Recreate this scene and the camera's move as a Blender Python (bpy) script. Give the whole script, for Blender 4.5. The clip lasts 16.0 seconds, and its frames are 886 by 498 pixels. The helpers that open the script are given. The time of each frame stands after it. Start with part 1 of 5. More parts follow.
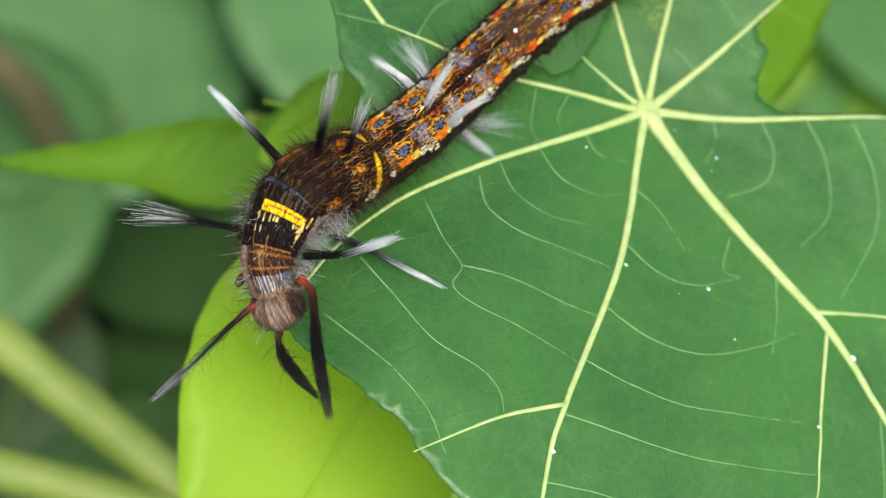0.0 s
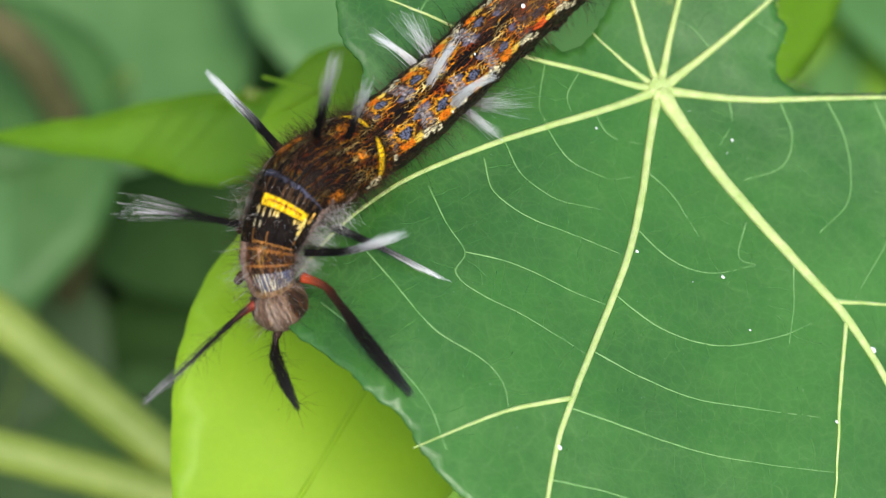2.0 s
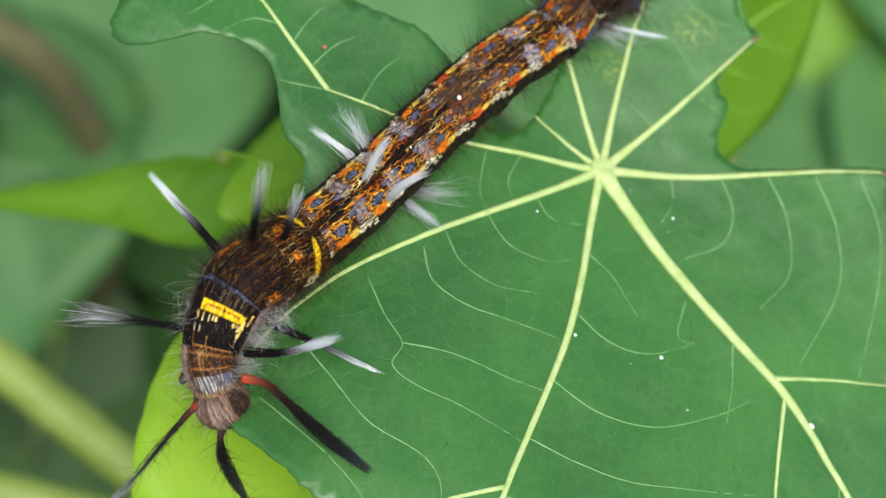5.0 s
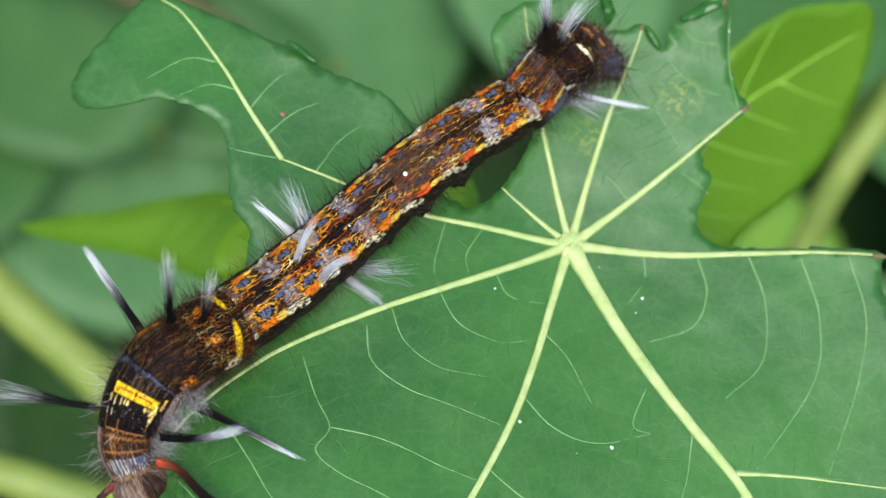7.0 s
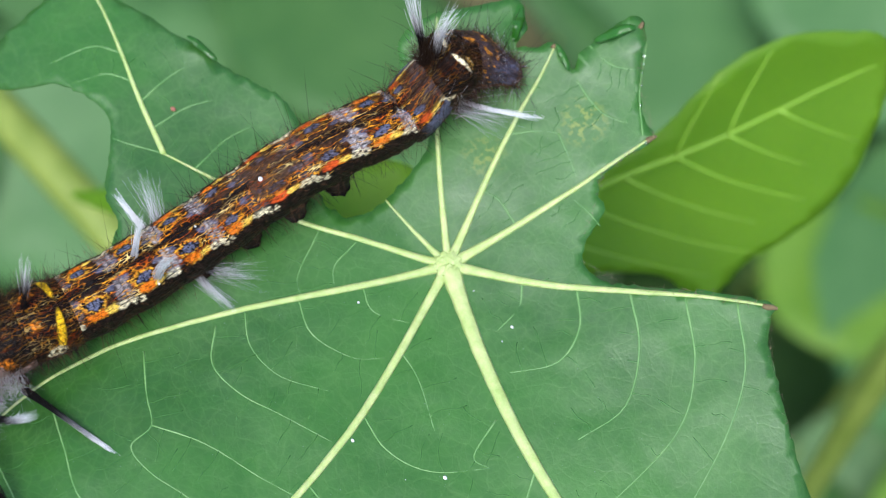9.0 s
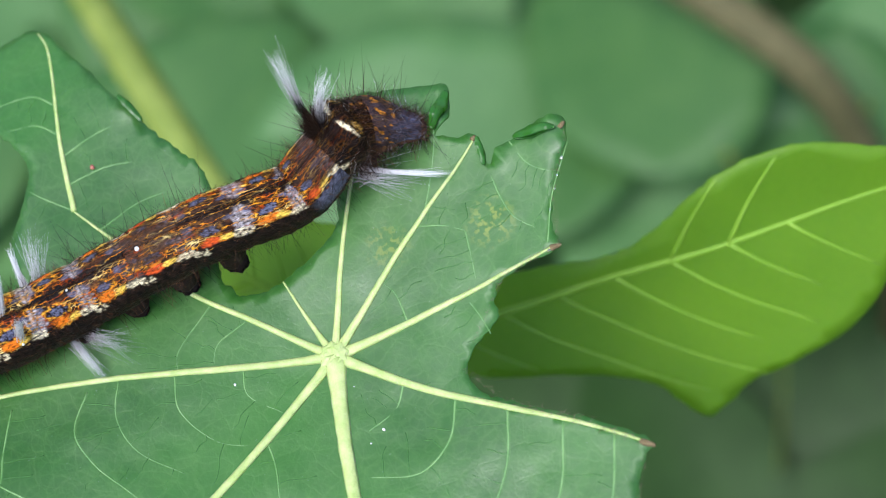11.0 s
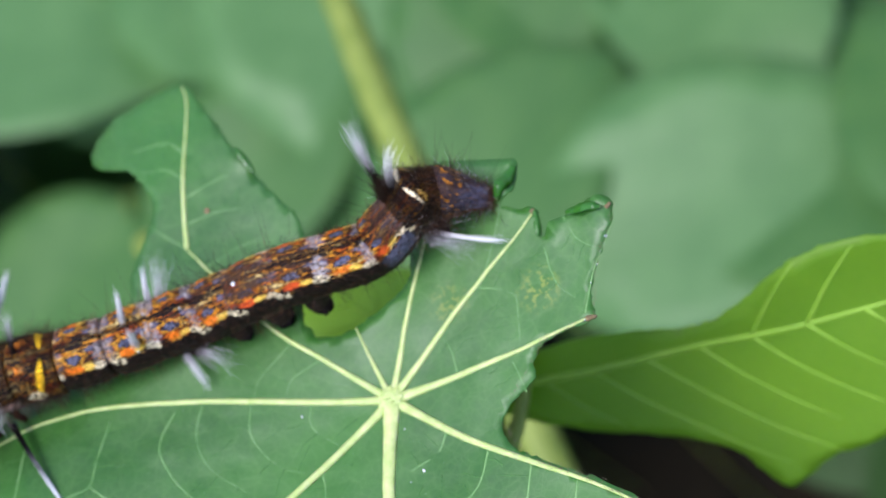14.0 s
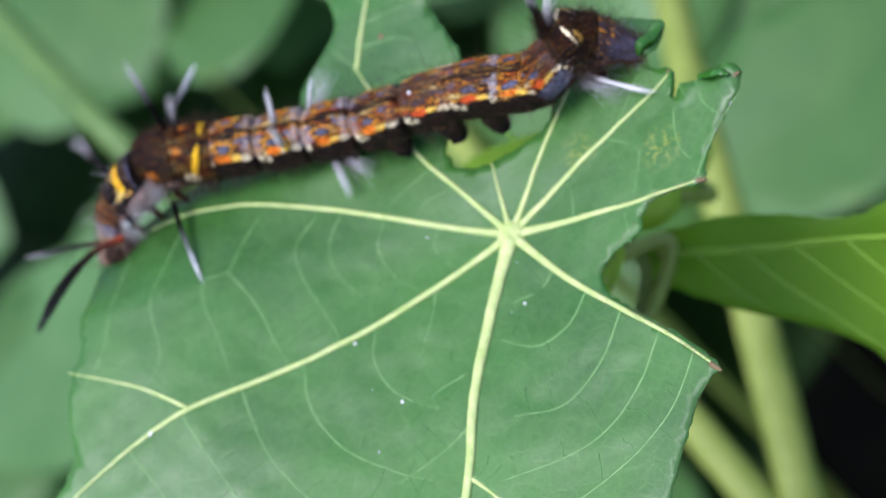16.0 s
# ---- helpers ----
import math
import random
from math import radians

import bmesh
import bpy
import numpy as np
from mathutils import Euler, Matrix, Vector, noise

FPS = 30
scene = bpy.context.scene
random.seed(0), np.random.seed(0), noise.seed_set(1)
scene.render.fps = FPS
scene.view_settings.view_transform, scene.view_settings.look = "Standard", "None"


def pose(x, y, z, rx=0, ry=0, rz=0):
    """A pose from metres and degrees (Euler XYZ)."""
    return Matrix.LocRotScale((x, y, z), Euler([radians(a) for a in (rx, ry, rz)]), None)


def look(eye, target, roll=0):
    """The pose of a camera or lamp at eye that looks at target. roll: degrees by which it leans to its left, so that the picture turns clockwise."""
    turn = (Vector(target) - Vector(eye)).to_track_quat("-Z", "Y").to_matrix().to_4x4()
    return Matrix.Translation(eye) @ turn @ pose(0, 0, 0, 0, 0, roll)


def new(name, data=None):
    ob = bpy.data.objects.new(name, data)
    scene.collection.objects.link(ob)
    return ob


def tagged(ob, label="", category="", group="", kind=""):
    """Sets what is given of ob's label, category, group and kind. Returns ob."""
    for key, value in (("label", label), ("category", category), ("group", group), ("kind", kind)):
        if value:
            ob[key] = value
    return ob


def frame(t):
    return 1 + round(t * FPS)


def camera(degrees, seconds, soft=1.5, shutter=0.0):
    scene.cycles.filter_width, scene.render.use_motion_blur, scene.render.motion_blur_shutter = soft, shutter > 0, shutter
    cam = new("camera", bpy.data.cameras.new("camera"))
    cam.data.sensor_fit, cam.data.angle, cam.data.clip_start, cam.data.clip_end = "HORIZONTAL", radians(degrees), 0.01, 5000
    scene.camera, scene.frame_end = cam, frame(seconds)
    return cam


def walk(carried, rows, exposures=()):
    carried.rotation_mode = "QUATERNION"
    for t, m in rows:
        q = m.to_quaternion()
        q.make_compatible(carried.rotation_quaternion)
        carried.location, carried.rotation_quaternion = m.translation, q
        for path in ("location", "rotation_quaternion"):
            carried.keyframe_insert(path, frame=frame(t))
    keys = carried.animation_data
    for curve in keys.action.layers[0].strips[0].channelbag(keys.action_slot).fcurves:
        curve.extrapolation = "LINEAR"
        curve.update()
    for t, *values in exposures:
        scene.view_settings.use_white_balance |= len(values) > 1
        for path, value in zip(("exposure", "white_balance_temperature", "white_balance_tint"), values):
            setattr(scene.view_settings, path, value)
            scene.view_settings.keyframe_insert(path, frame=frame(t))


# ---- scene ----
cam = camera(27.0, 16.0, soft=1.2)
PATH = [
    (0, (-0.00616, -0.13059, 0.18537), (-0.00784, -0.06046, 0.05279), 37.80),
    (0.5, (-0.00597, -0.12936, 0.18356), (-0.00871, -0.05962, 0.05079), 37.39),
    (1, (-0.00641, -0.12701, 0.18032), (-0.00879, -0.05767, 0.04733), 37.73),
    (1.5, (-0.00737, -0.12563, 0.17880), (-0.00859, -0.05686, 0.04549), 38.59),
    (2, (-0.00668, -0.12476, 0.17859), (-0.00747, -0.05691, 0.04482), 38.73),
    (2.5, (-0.00587, -0.12320, 0.18123), (-0.00695, -0.05655, 0.04686), 38.40),
    (3, (-0.00670, -0.12357, 0.18014), (-0.00721, -0.05624, 0.04610), 38.85),
    (3.5, (-0.00870, -0.12146, 0.18131), (-0.00892, -0.05422, 0.04722), 38.96),
    (4, (-0.00911, -0.11908, 0.18294), (-0.00911, -0.05206, 0.04875), 38.69),
    (6.5, (0.00739, -0.09156, 0.19865), (-0.00453, -0.03638, 0.05968), 28.13),
    (7, (0.01167, -0.08107, 0.19588), (-0.00420, -0.03051, 0.05556), 24.26),
    (7.5, (0.02133, -0.06822, 0.19573), (-0.00026, -0.02192, 0.05470), 18.12),
    (8, (0.03309, -0.05397, 0.20160), (0.00720, -0.01512, 0.05905), 11.60),
    (8.2, (0.03677, -0.05198, 0.20202), (0.00905, -0.01494, 0.05933), 9.10),
    (10.3, (0.06193, -0.00574, 0.18537), (0.01204, 0.00609, 0.04440), -22.86),
    (10.5, (0.06408, -0.00234, 0.18548), (0.01251, 0.00790, 0.04500), -24.23),
    (11, (0.07176, 0.01111, 0.18385), (0.01495, 0.01481, 0.04507), -29.74),
    (11.5, (0.07569, 0.01966, 0.18170), (0.01411, 0.01955, 0.04492), -31.89),
    (12, (0.07422, 0.02478, 0.17628), (0.00890, 0.02242, 0.04126), -32.90),
    (12.5, (0.07797, 0.03384, 0.17282), (0.00929, 0.02825, 0.03959), -34.32),
    (13, (0.07687, 0.03935, 0.16970), (0.00773, 0.02923, 0.03697), -36.38),
    (13.5, (0.08381, 0.04221, 0.17763), (0.01369, 0.02552, 0.04608), -39.84),
    (14, (0.09049, 0.04315, 0.19303), (0.01961, 0.02280, 0.06240), -43.12),
    (14.5, (0.08006, 0.03049, 0.18788), (0.01287, 0.01644, 0.05451), -39.93),
    (15, (0.09363, 0.04522, 0.18857), (0.02553, 0.02036, 0.05725), -43.07),
    (15.5, (0.10539, 0.05792, 0.18749), (0.03392, 0.01710, 0.06209), -48.44),
    (16, (0.11029, 0.06758, 0.18639), (0.03756, 0.01762, 0.06509), -50.09),
]
walk(cam, [(t, look(eye, target, roll)) for t, eye, target, roll in PATH], exposures=[(0, 0.97, 7000, 8), (4, 0.92, 6850, 6), (7, 0.91, 6350, 9), (11, 1.02, 6150, 15), (16, 1.04, 6050, 23)])
# focus of the lens: sharp at about a hand's width, soft beyond
cam.data.dof.use_dof = True
cam.data.dof.focus_distance = 0.196
cam.data.dof.aperture_fstop = 22.0
cam.data.dof.aperture_blades = 0

# ---------------------------------------------------------------- light
SUN_EL, SUN_AZ = radians(72), radians(160)
world = bpy.data.worlds.new("overcast_sky")
scene.world = world
world.use_nodes = True
wn = world.node_tree.nodes
sky = wn.new("ShaderNodeTexSky")
sky.sky_type = "NISHITA"
sky.sun_disc = False
sky.sun_elevation, sky.sun_rotation = SUN_EL, SUN_AZ
sky.air_density, sky.dust_density, sky.ozone_density = 1.0, 1.6, 1.0
wn["Background"].inputs[1].default_value = 0.125
world.node_tree.links.new(sky.outputs[0], wn["Background"].inputs[0])
sun_data = bpy.data.lights.new("sun", "SUN")
sun_data.energy, sun_data.angle, sun_data.color = 2.2, radians(32), (1.0, 0.975, 0.94)
sun = new("sun", sun_data)
sun.matrix_world = look(
    (math.sin(SUN_AZ) * math.cos(SUN_EL) * 3, math.cos(SUN_AZ) * math.cos(SUN_EL) * 3, math.sin(SUN_EL) * 3), (0, 0, 0))

# ---------------------------------------------------------------- small tools
MM = 0.001
V = Vector


def mm(x, y, z=0.0):
    return V((x * MM, y * MM, z * MM))


def part(name, me, material, parent=None, label="", at=None):
    """Links one mesh as one object under a thing or a part."""
    for m in material if isinstance(material, (list, tuple)) else (material,):
        if m.name not in [k.name for k in me.materials if k]:
            me.materials.append(m)
    ob = new(name, me)
    if parent:
        ob.parent = parent
    if at is not None:
        ob.location = at
    return tagged(ob, label) if label else ob


def empty(name, at, label, category, group=""):
    ob = new(name)
    ob.empty_display_size = 0.01
    ob.location = at
    return tagged(ob, label, category, group)


def raw_mesh(name, verts, faces, smooth=True):
    me = bpy.data.meshes.new(name)
    me.from_pydata([tuple(v) for v in verts], [], faces)
    if smooth:
        me.polygons.foreach_set("use_smooth", [True] * len(me.polygons))
    me.update()
    return me


def spline(points, n, closed=False):
    """Catmull-Rom through the points, n steps from one to the next. Points are tuples of any length."""
    pts = [np.array(p, float) for p in points]
    out, k = [], len(pts)
    last = k if closed else k - 1
    for i in range(last):
        if closed:
            a, b, c, d = (pts[(i + j) % k] for j in (-1, 0, 1, 2))
        else:
            b, c = pts[i], pts[i + 1]
            a = pts[i - 1] if i else 2 * b - c
            d = pts[i + 2] if i + 2 < k else 2 * c - b
        for j in range(n):
            t = j / n
            out.append(0.5 * (2 * b + (c - a) * t + (2 * a - 5 * b + 4 * c - d) * t * t + (3 * b - a - 3 * c + d) * t**3))
    if not closed:
        out.append(pts[-1])
    return out


def tube(path, radii, sides=10, flat=1.0, origin=V((0, 0, 0)), rough=0.0):
    """Verts and faces of a tapered round rod along a path of Vectors; both ends closed."""
    verts, faces = [], []
    n = len(path)
    up = V((0, 0, 1))
    for i, p in enumerate(path):
        tan = (path[min(i + 1, n - 1)] - path[max(i - 1, 0)]).normalized()
        side = tan.cross(up)
        side = side.normalized() if side.length > 1e-3 else V((1, 0, 0))
        nor = side.cross(tan)
        for k in range(sides):
            a = 2 * math.pi * k / sides
            r = radii[i] * (1 + rough * noise.noise(p * 900 + V((k * 0.7, 0, 0))))
            verts.append(p - origin + side * math.cos(a) * r + nor * math.sin(a) * r * flat)
    for i in range(n - 1):
        for k in range(sides):
            j = (k + 1) % sides
            faces.append((i * sides + k, i * sides + j, (i + 1) * sides + j, (i + 1) * sides + k))
    faces.append(tuple(range(sides))[::-1])
    faces.append(tuple(range((n - 1) * sides, n * sides)))
    return verts, faces


# ---------------------------------------------------------------- materials
def shader(name):
    m = bpy.data.materials.new(name)
    m.use_nodes = True
    nt = m.node_tree
    return m, nt, nt.nodes["Principled BSDF"]


def node(nt, kind, **inputs):
    nd = nt.nodes.new("ShaderNode" + kind)
    for k, v in inputs.items():
        nd.inputs[k.replace("_", " ")].default_value = v
    return nd


def link(nt, a, b):
    nt.links.new(a, b)


def ramp(nt, src, stops):
    r = nt.nodes.new("ShaderNodeValToRGB")
    el = r.color_ramp.elements
    while len(el) < len(stops):
        el.new(0.5)
    for e, (p, c) in zip(el, stops):
        e.position, e.color = p, (*c, 1) if len(c) == 3 else c
    link(nt, src, r.inputs[0])
    return r.outputs[0]


def mix(nt, fac, a, b, blend="MIX"):
    m = nt.nodes.new("ShaderNodeMix")
    m.data_type, m.blend_type = "RGBA", blend
    for sock, val in ((m.inputs[0], fac), (m.inputs[6], a), (m.inputs[7], b)):
        if hasattr(val, "is_output"):
            link(nt, val, sock)
        else:
            sock.default_value = val if not isinstance(val, tuple) or len(val) == 4 else (*val, 1)
    return m.outputs[2]


def maths(nt, op, a, b=0.5, c=0.0, clamp=False):
    m = nt.nodes.new("ShaderNodeMath")
    m.operation, m.use_clamp = op, clamp
    for i, val in enumerate((a, b, c)):
        if hasattr(val, "is_output"):
            link(nt, val, m.inputs[i])
        else:
            m.inputs[i].default_value = val
    return m.outputs[0]


def noise_tex(nt, vec, scale, detail=4.0, rough=0.55, distort=0.0):
    n = node(nt, "TexNoise", Scale=scale, Detail=detail, Roughness=rough, Distortion=distort)
    link(nt, vec, n.inputs["Vector"])
    return n


def cells(nt, vec, scale, feature="DISTANCE_TO_EDGE", rnd=1.0):
    v = nt.nodes.new("ShaderNodeTexVoronoi")
    v.feature = feature
    v.inputs["Scale"].default_value, v.inputs["Randomness"].default_value = scale, rnd
    link(nt, vec, v.inputs["Vector"])
    return v


def bump(nt, bsdf, height, strength, dist):
    b = node(nt, "Bump", Strength=strength, Distance=dist)
    link(nt, height, b.inputs["Height"])
    link(nt, b.outputs[0], bsdf.inputs["Normal"])


def leaf_material(name, dark, light, vein, glow, rough=0.42, fine=True, spec=0.5, blotches=(), clear=0.28):
    """Green blade: two scales of mottling, a net of small veins in colour and relief, light that comes through it."""
    m, nt, b = shader(name)
    obj = nt.nodes.new("ShaderNodeTexCoord").outputs["Object"]
    big = noise_tex(nt, obj, 45, 3).outputs[0]
    small = noise_tex(nt, obj, 900, 3).outputs[0]
    col = ramp(nt, maths(nt, "ADD", maths(nt, "MULTIPLY", big, 0.75), maths(nt, "MULTIPLY", small, 0.25)),
               [(0.32, dark), (0.68, light)])
    warp = nt.nodes.new("ShaderNodeVectorMath")
    warp.operation = "MULTIPLY_ADD"
    wn_ = noise_tex(nt, obj, 160, 2)
    link(nt, wn_.outputs["Color"], warp.inputs[0])
    warp.inputs[1].default_value = (0.0035, 0.0035, 0.0)
    link(nt, obj, warp.inputs[2])
    flatv = nt.nodes.new("ShaderNodeVectorMath")
    flatv.operation = "MULTIPLY"
    flatv.inputs[1].default_value = (1, 1, 0.0)
    link(nt, warp.outputs[0], flatv.inputs[0])
    net1 = cells(nt, flatv.outputs[0], 330).outputs["Distance"]
    net2 = cells(nt, flatv.outputs[0], 900).outputs["Distance"]
    l1 = ramp(nt, net1, [(0.0, (1, 1, 1)), (0.045, (0, 0, 0))])
    l2 = ramp(nt, net2, [(0.0, (1, 1, 1)), (0.11, (0, 0, 0))])
    lines = maths(nt, "ADD", maths(nt, "MULTIPLY", l1, 0.09 if fine else 0.06), maths(nt, "MULTIPLY", l2, 0.09 if fine else 0.06), clamp=True)
    col = mix(nt, lines, col, vein)
    # pale specks of dust and sap
    dots = noise_tex(nt, obj, 2600, 2).outputs[0]
    speck = ramp(nt, dots, [(0.735, (0, 0, 0)), (0.76, (1, 1, 1))])
    col = mix(nt, maths(nt, "MULTIPLY", speck, 0.16), col, (0.62, 0.66, 0.60))
    for cx, cy in blotches:
        d = nt.nodes.new("ShaderNodeVectorMath")
        d.operation = "DISTANCE"
        link(nt, obj, d.inputs[0])
        d.inputs[1].default_value = (cx * MM, cy * MM, 0.003)
        near = ramp(nt, maths(nt, "MULTIPLY", d.outputs["Value"], 100), [(0.12, (1, 1, 1)), (0.34, (0, 0, 0))])
        blot = ramp(nt, noise_tex(nt, obj, 1400, 2).outputs[0], [(0.5, (0, 0, 0)), (0.6, (1, 1, 1))])
        col = mix(nt, maths(nt, "MULTIPLY", maths(nt, "MULTIPLY", near, blot), 0.6), col, (0.30, 0.36, 0.04))
    link(nt, col, b.inputs["Base Color"])
    rr = ramp(nt, noise_tex(nt, obj, 220, 4).outputs[0], [(0.3, (rough - 0.06,) * 3), (0.7, (rough + 0.12,) * 3)])
    link(nt, rr, b.inputs["Roughness"])
    b.inputs["Specular IOR Level"].default_value = spec
    grain = noise_tex(nt, obj, 3200, 2).outputs[0]
    h = maths(nt, "SUBTRACT", maths(nt, "ADD", maths(nt, "MULTIPLY", small, 0.6), maths(nt, "MULTIPLY", grain, 0.9)), maths(nt, "MULTIPLY", maths(nt, "ADD", l1, maths(nt, "MULTIPLY", l2, 0.6)), 0.22))
    # the blade swells between its small veins
    swell = ramp(nt, net1, [(0.0, (0, 0, 0)), (0.35, (1, 1, 1))])
    h = maths(nt, "ADD", h, maths(nt, "MULTIPLY", swell, 0.12))
    bump(nt, b, h, 0.24, 0.00012)
    tr = node(nt, "BsdfTranslucent")
    link(nt, mix(nt, 0.6, col, glow), tr.inputs["Color"])
    ms = node(nt, "MixShader", Fac=clear)
    out = nt.nodes["Material Output"]
    link(nt, b.outputs[0], ms.inputs[1])
    link(nt, tr.outputs[0], ms.inputs[2])
    link(nt, ms.outputs[0], out.inputs[0])
    return m


def plain_material(name, c1, c2, rough, scale, spec=0.4, bumpy=0.2, dist=0.0001, through_light=0.0):
    m, nt, b = shader(name)
    obj = nt.nodes.new("ShaderNodeTexCoord").outputs["Object"]
    n1 = noise_tex(nt, obj, scale, 5)
    n2 = noise_tex(nt, obj, scale * 9, 3)
    f = maths(nt, "ADD", maths(nt, "MULTIPLY", n1.outputs[0], 0.7), maths(nt, "MULTIPLY", n2.outputs[0], 0.3))
    link(nt, ramp(nt, f, [(0.35, c1), (0.65, c2)]), b.inputs["Base Color"])
    b.inputs["Roughness"].default_value = rough
    b.inputs["Specular IOR Level"].default_value = spec
    bump(nt, b, n2.outputs[0], bumpy, dist)
    if through_light:
        b.inputs["Subsurface Weight"].default_value = through_light
        b.inputs["Subsurface Radius"].default_value = (0.0006, 0.0009, 0.0003)
    return m


def hair_material(name, rough=0.55):
    """Hair whose colour is carried along its length by the 'tone' attribute."""
    m, nt, b = shader(name)
    at = nt.nodes.new("ShaderNodeAttribute")
    at.attribute_name = "tone"
    link(nt, at.outputs["Color"], b.inputs["Base Color"])
    b.inputs["Roughness"].default_value = rough
    b.inputs["Specular IOR Level"].default_value = 0.15
    return m


def skin_material(name):
    """Caterpillar skin: broad markings from the 'paint' attribute, wavy orange lines and a fine net on dark ground."""
    m, nt, b = shader(name)
    pa = nt.nodes.new("ShaderNodeAttribute")
    pa.attribute_name = "paint"
    uv = nt.nodes.new("ShaderNodeAttribute")
    uv.attribute_name = "grain"
    vec = uv.outputs["Vector"]
    w = noise_tex(nt, vec, 1.1, 3)
    wv = nt.nodes.new("ShaderNodeVectorMath")
    wv.operation = "MULTIPLY_ADD"
    link(nt, w.outputs["Color"], wv.inputs[0])
    wv.inputs[1].default_value = (0.55, 0.55, 0.2)
    link(nt, vec, wv.inputs[2])
    net = cells(nt, wv.outputs[0], 2.9).outputs["Distance"]
    line = ramp(nt, net, [(0.045, (1, 1, 1)), (0.08, (0, 0, 0))])
    patch = ramp(nt, noise_tex(nt, vec, 0.55, 2).outputs[0], [(0.45, (0.0, 0.0, 0.0)), (0.54, (1, 1, 1))])
    # wavy lines along the body
    sep = nt.nodes.new("ShaderNodeSeparateXYZ")
    link(nt, vec, sep.inputs[0])
    broad = noise_tex(nt, vec, 0.9, 2).outputs[0]
    tight = noise_tex(nt, vec, 3.4, 2).outputs[0]
    y = maths(nt, "ADD", sep.outputs[1], maths(nt, "ADD", maths(nt, "MULTIPLY", broad, 1.7), maths(nt, "MULTIPLY", tight, 0.55)))
    d = maths(nt, "ABSOLUTE", maths(nt, "SUBTRACT", maths(nt, "FRACT", maths(nt, "MULTIPLY", y, 1.55)), 0.5))
    wave = ramp(nt, d, [(0.06, (1, 1, 1)), (0.10, (0, 0, 0))])
    broken = ramp(nt, noise_tex(nt, vec, 1.25, 2).outputs[0], [(0.42, (0.0, 0.0, 0.0)), (0.50, (1, 1, 1))])
    both = maths(nt, "MAXIMUM", maths(nt, "MULTIPLY", line, patch), maths(nt, "MULTIPLY", wave, broken))
    tint = noise_tex(nt, vec, 0.9, 2).outputs[0]
    orange = ramp(nt, tint, [(0.38, (0.34, 0.05, 0.003)), (0.46, (0.66, 0.19, 0.006)), (0.55, (0.84, 0.38, 0.02)), (0.66, (0.88, 0.66, 0.24))])
    fac = maths(nt, "MULTIPLY", both, pa.outputs["Alpha"])
    fine = noise_tex(nt, vec, 6.0, 4).outputs[0]
    base = mix(nt, 1.0, pa.outputs["Color"], ramp(nt, fine, [(0.32, (0.25, 0.25, 0.25)), (0.5, (0.9, 0.9, 0.9)), (0.68, (1.5, 1.45, 1.4))]), "MULTIPLY")
    link(nt, mix(nt, fac, base, orange), b.inputs["Base Color"])
    b.inputs["Roughness"].default_value = 0.42
    b.inputs["Specular IOR Level"].default_value = 0.10
    h = maths(nt, "ADD", maths(nt, "MULTIPLY", fine, 0.6), maths(nt, "MULTIPLY", both, 0.45))
    bump(nt, b, h, 0.9, 0.00024)
    return m


LEAF_TOP = leaf_material("leaf_blade_green", (0.015, 0.100, 0.006), (0.043, 0.192, 0.016), (0.20, 0.40, 0.10), (0.24, 0.50, 0.02), 0.48, True, 0.9, ((-6.7, 11.1), (-1.9, 21.9)))
LEAF_YOUNG = leaf_material("young_leaf_yellow_green", (0.25, 0.45, 0.012), (0.36, 0.56, 0.02), (0.46, 0.62, 0.06), (0.45, 0.75, 0.05), 0.5, False, clear=0.4)
LEAF_OLIVE = leaf_material("leaf_olive_green", (0.122, 0.285, 0.007), (0.182, 0.365, 0.012), (0.24, 0.42, 0.05), (0.40, 0.70, 0.03), 0.5, False, clear=0.5)
# paler, greyer green: the sky's sheen on far leaves is painted into it
LEAF_SHEEN = leaf_material("leaf_sheen_grey_green", (0.068, 0.178, 0.050), (0.108, 0.238, 0.075), (0.17, 0.36, 0.12), (0.16, 0.45, 0.06), 0.45, False, 0.35)
LEAF_DEEP = leaf_material("leaf_deep_green", (0.044, 0.134, 0.029), (0.073, 0.178, 0.042), (0.12, 0.27, 0.07), (0.12, 0.38, 0.04), 0.45, False, 0.35)
LEAF_LIME = leaf_material("leaf_lime_green", (0.18, 0.37, 0.010), (0.26, 0.46, 0.016), (0.34, 0.52, 0.05), (0.42, 0.72, 0.04), 0.5, False, clear=0.45)
LEAF_FRESH = leaf_material("leaf_fresh_green", (0.12, 0.26, 0.02), (0.18, 0.33, 0.035), (0.22, 0.40, 0.06), (0.25, 0.5, 0.05), 0.5, False, 0.35)
LEAF_CURL = leaf_material("leaf_rim_glossy", (0.014, 0.10, 0.006), (0.034, 0.17, 0.014), (0.12, 0.34, 0.05), (0.2, 0.5, 0.02), 0.3, True, 0.6)
# leaves near the ground: the deep shade there is put into the colour
LEAF_SHADE = leaf_material("leaf_shade_green", (0.021, 0.062, 0.013), (0.037, 0.098, 0.022), (0.08, 0.18, 0.05), (0.08, 0.25, 0.03), 0.5, False, 0.3)
VEIN = plain_material("leaf_vein_pale", (0.32, 0.44, 0.13), (0.50, 0.58, 0.24), 0.5, 600, 0.35, 0.2, 0.00005, 0.3)
VEIN_DIM = plain_material("leaf_vein_green", (0.095, 0.245, 0.06), (0.18, 0.34, 0.115), 0.5, 500)
VEIN_FINE = plain_material("leaf_veinlet_green", (0.042, 0.165, 0.024), (0.072, 0.215, 0.042), 0.5, 500)
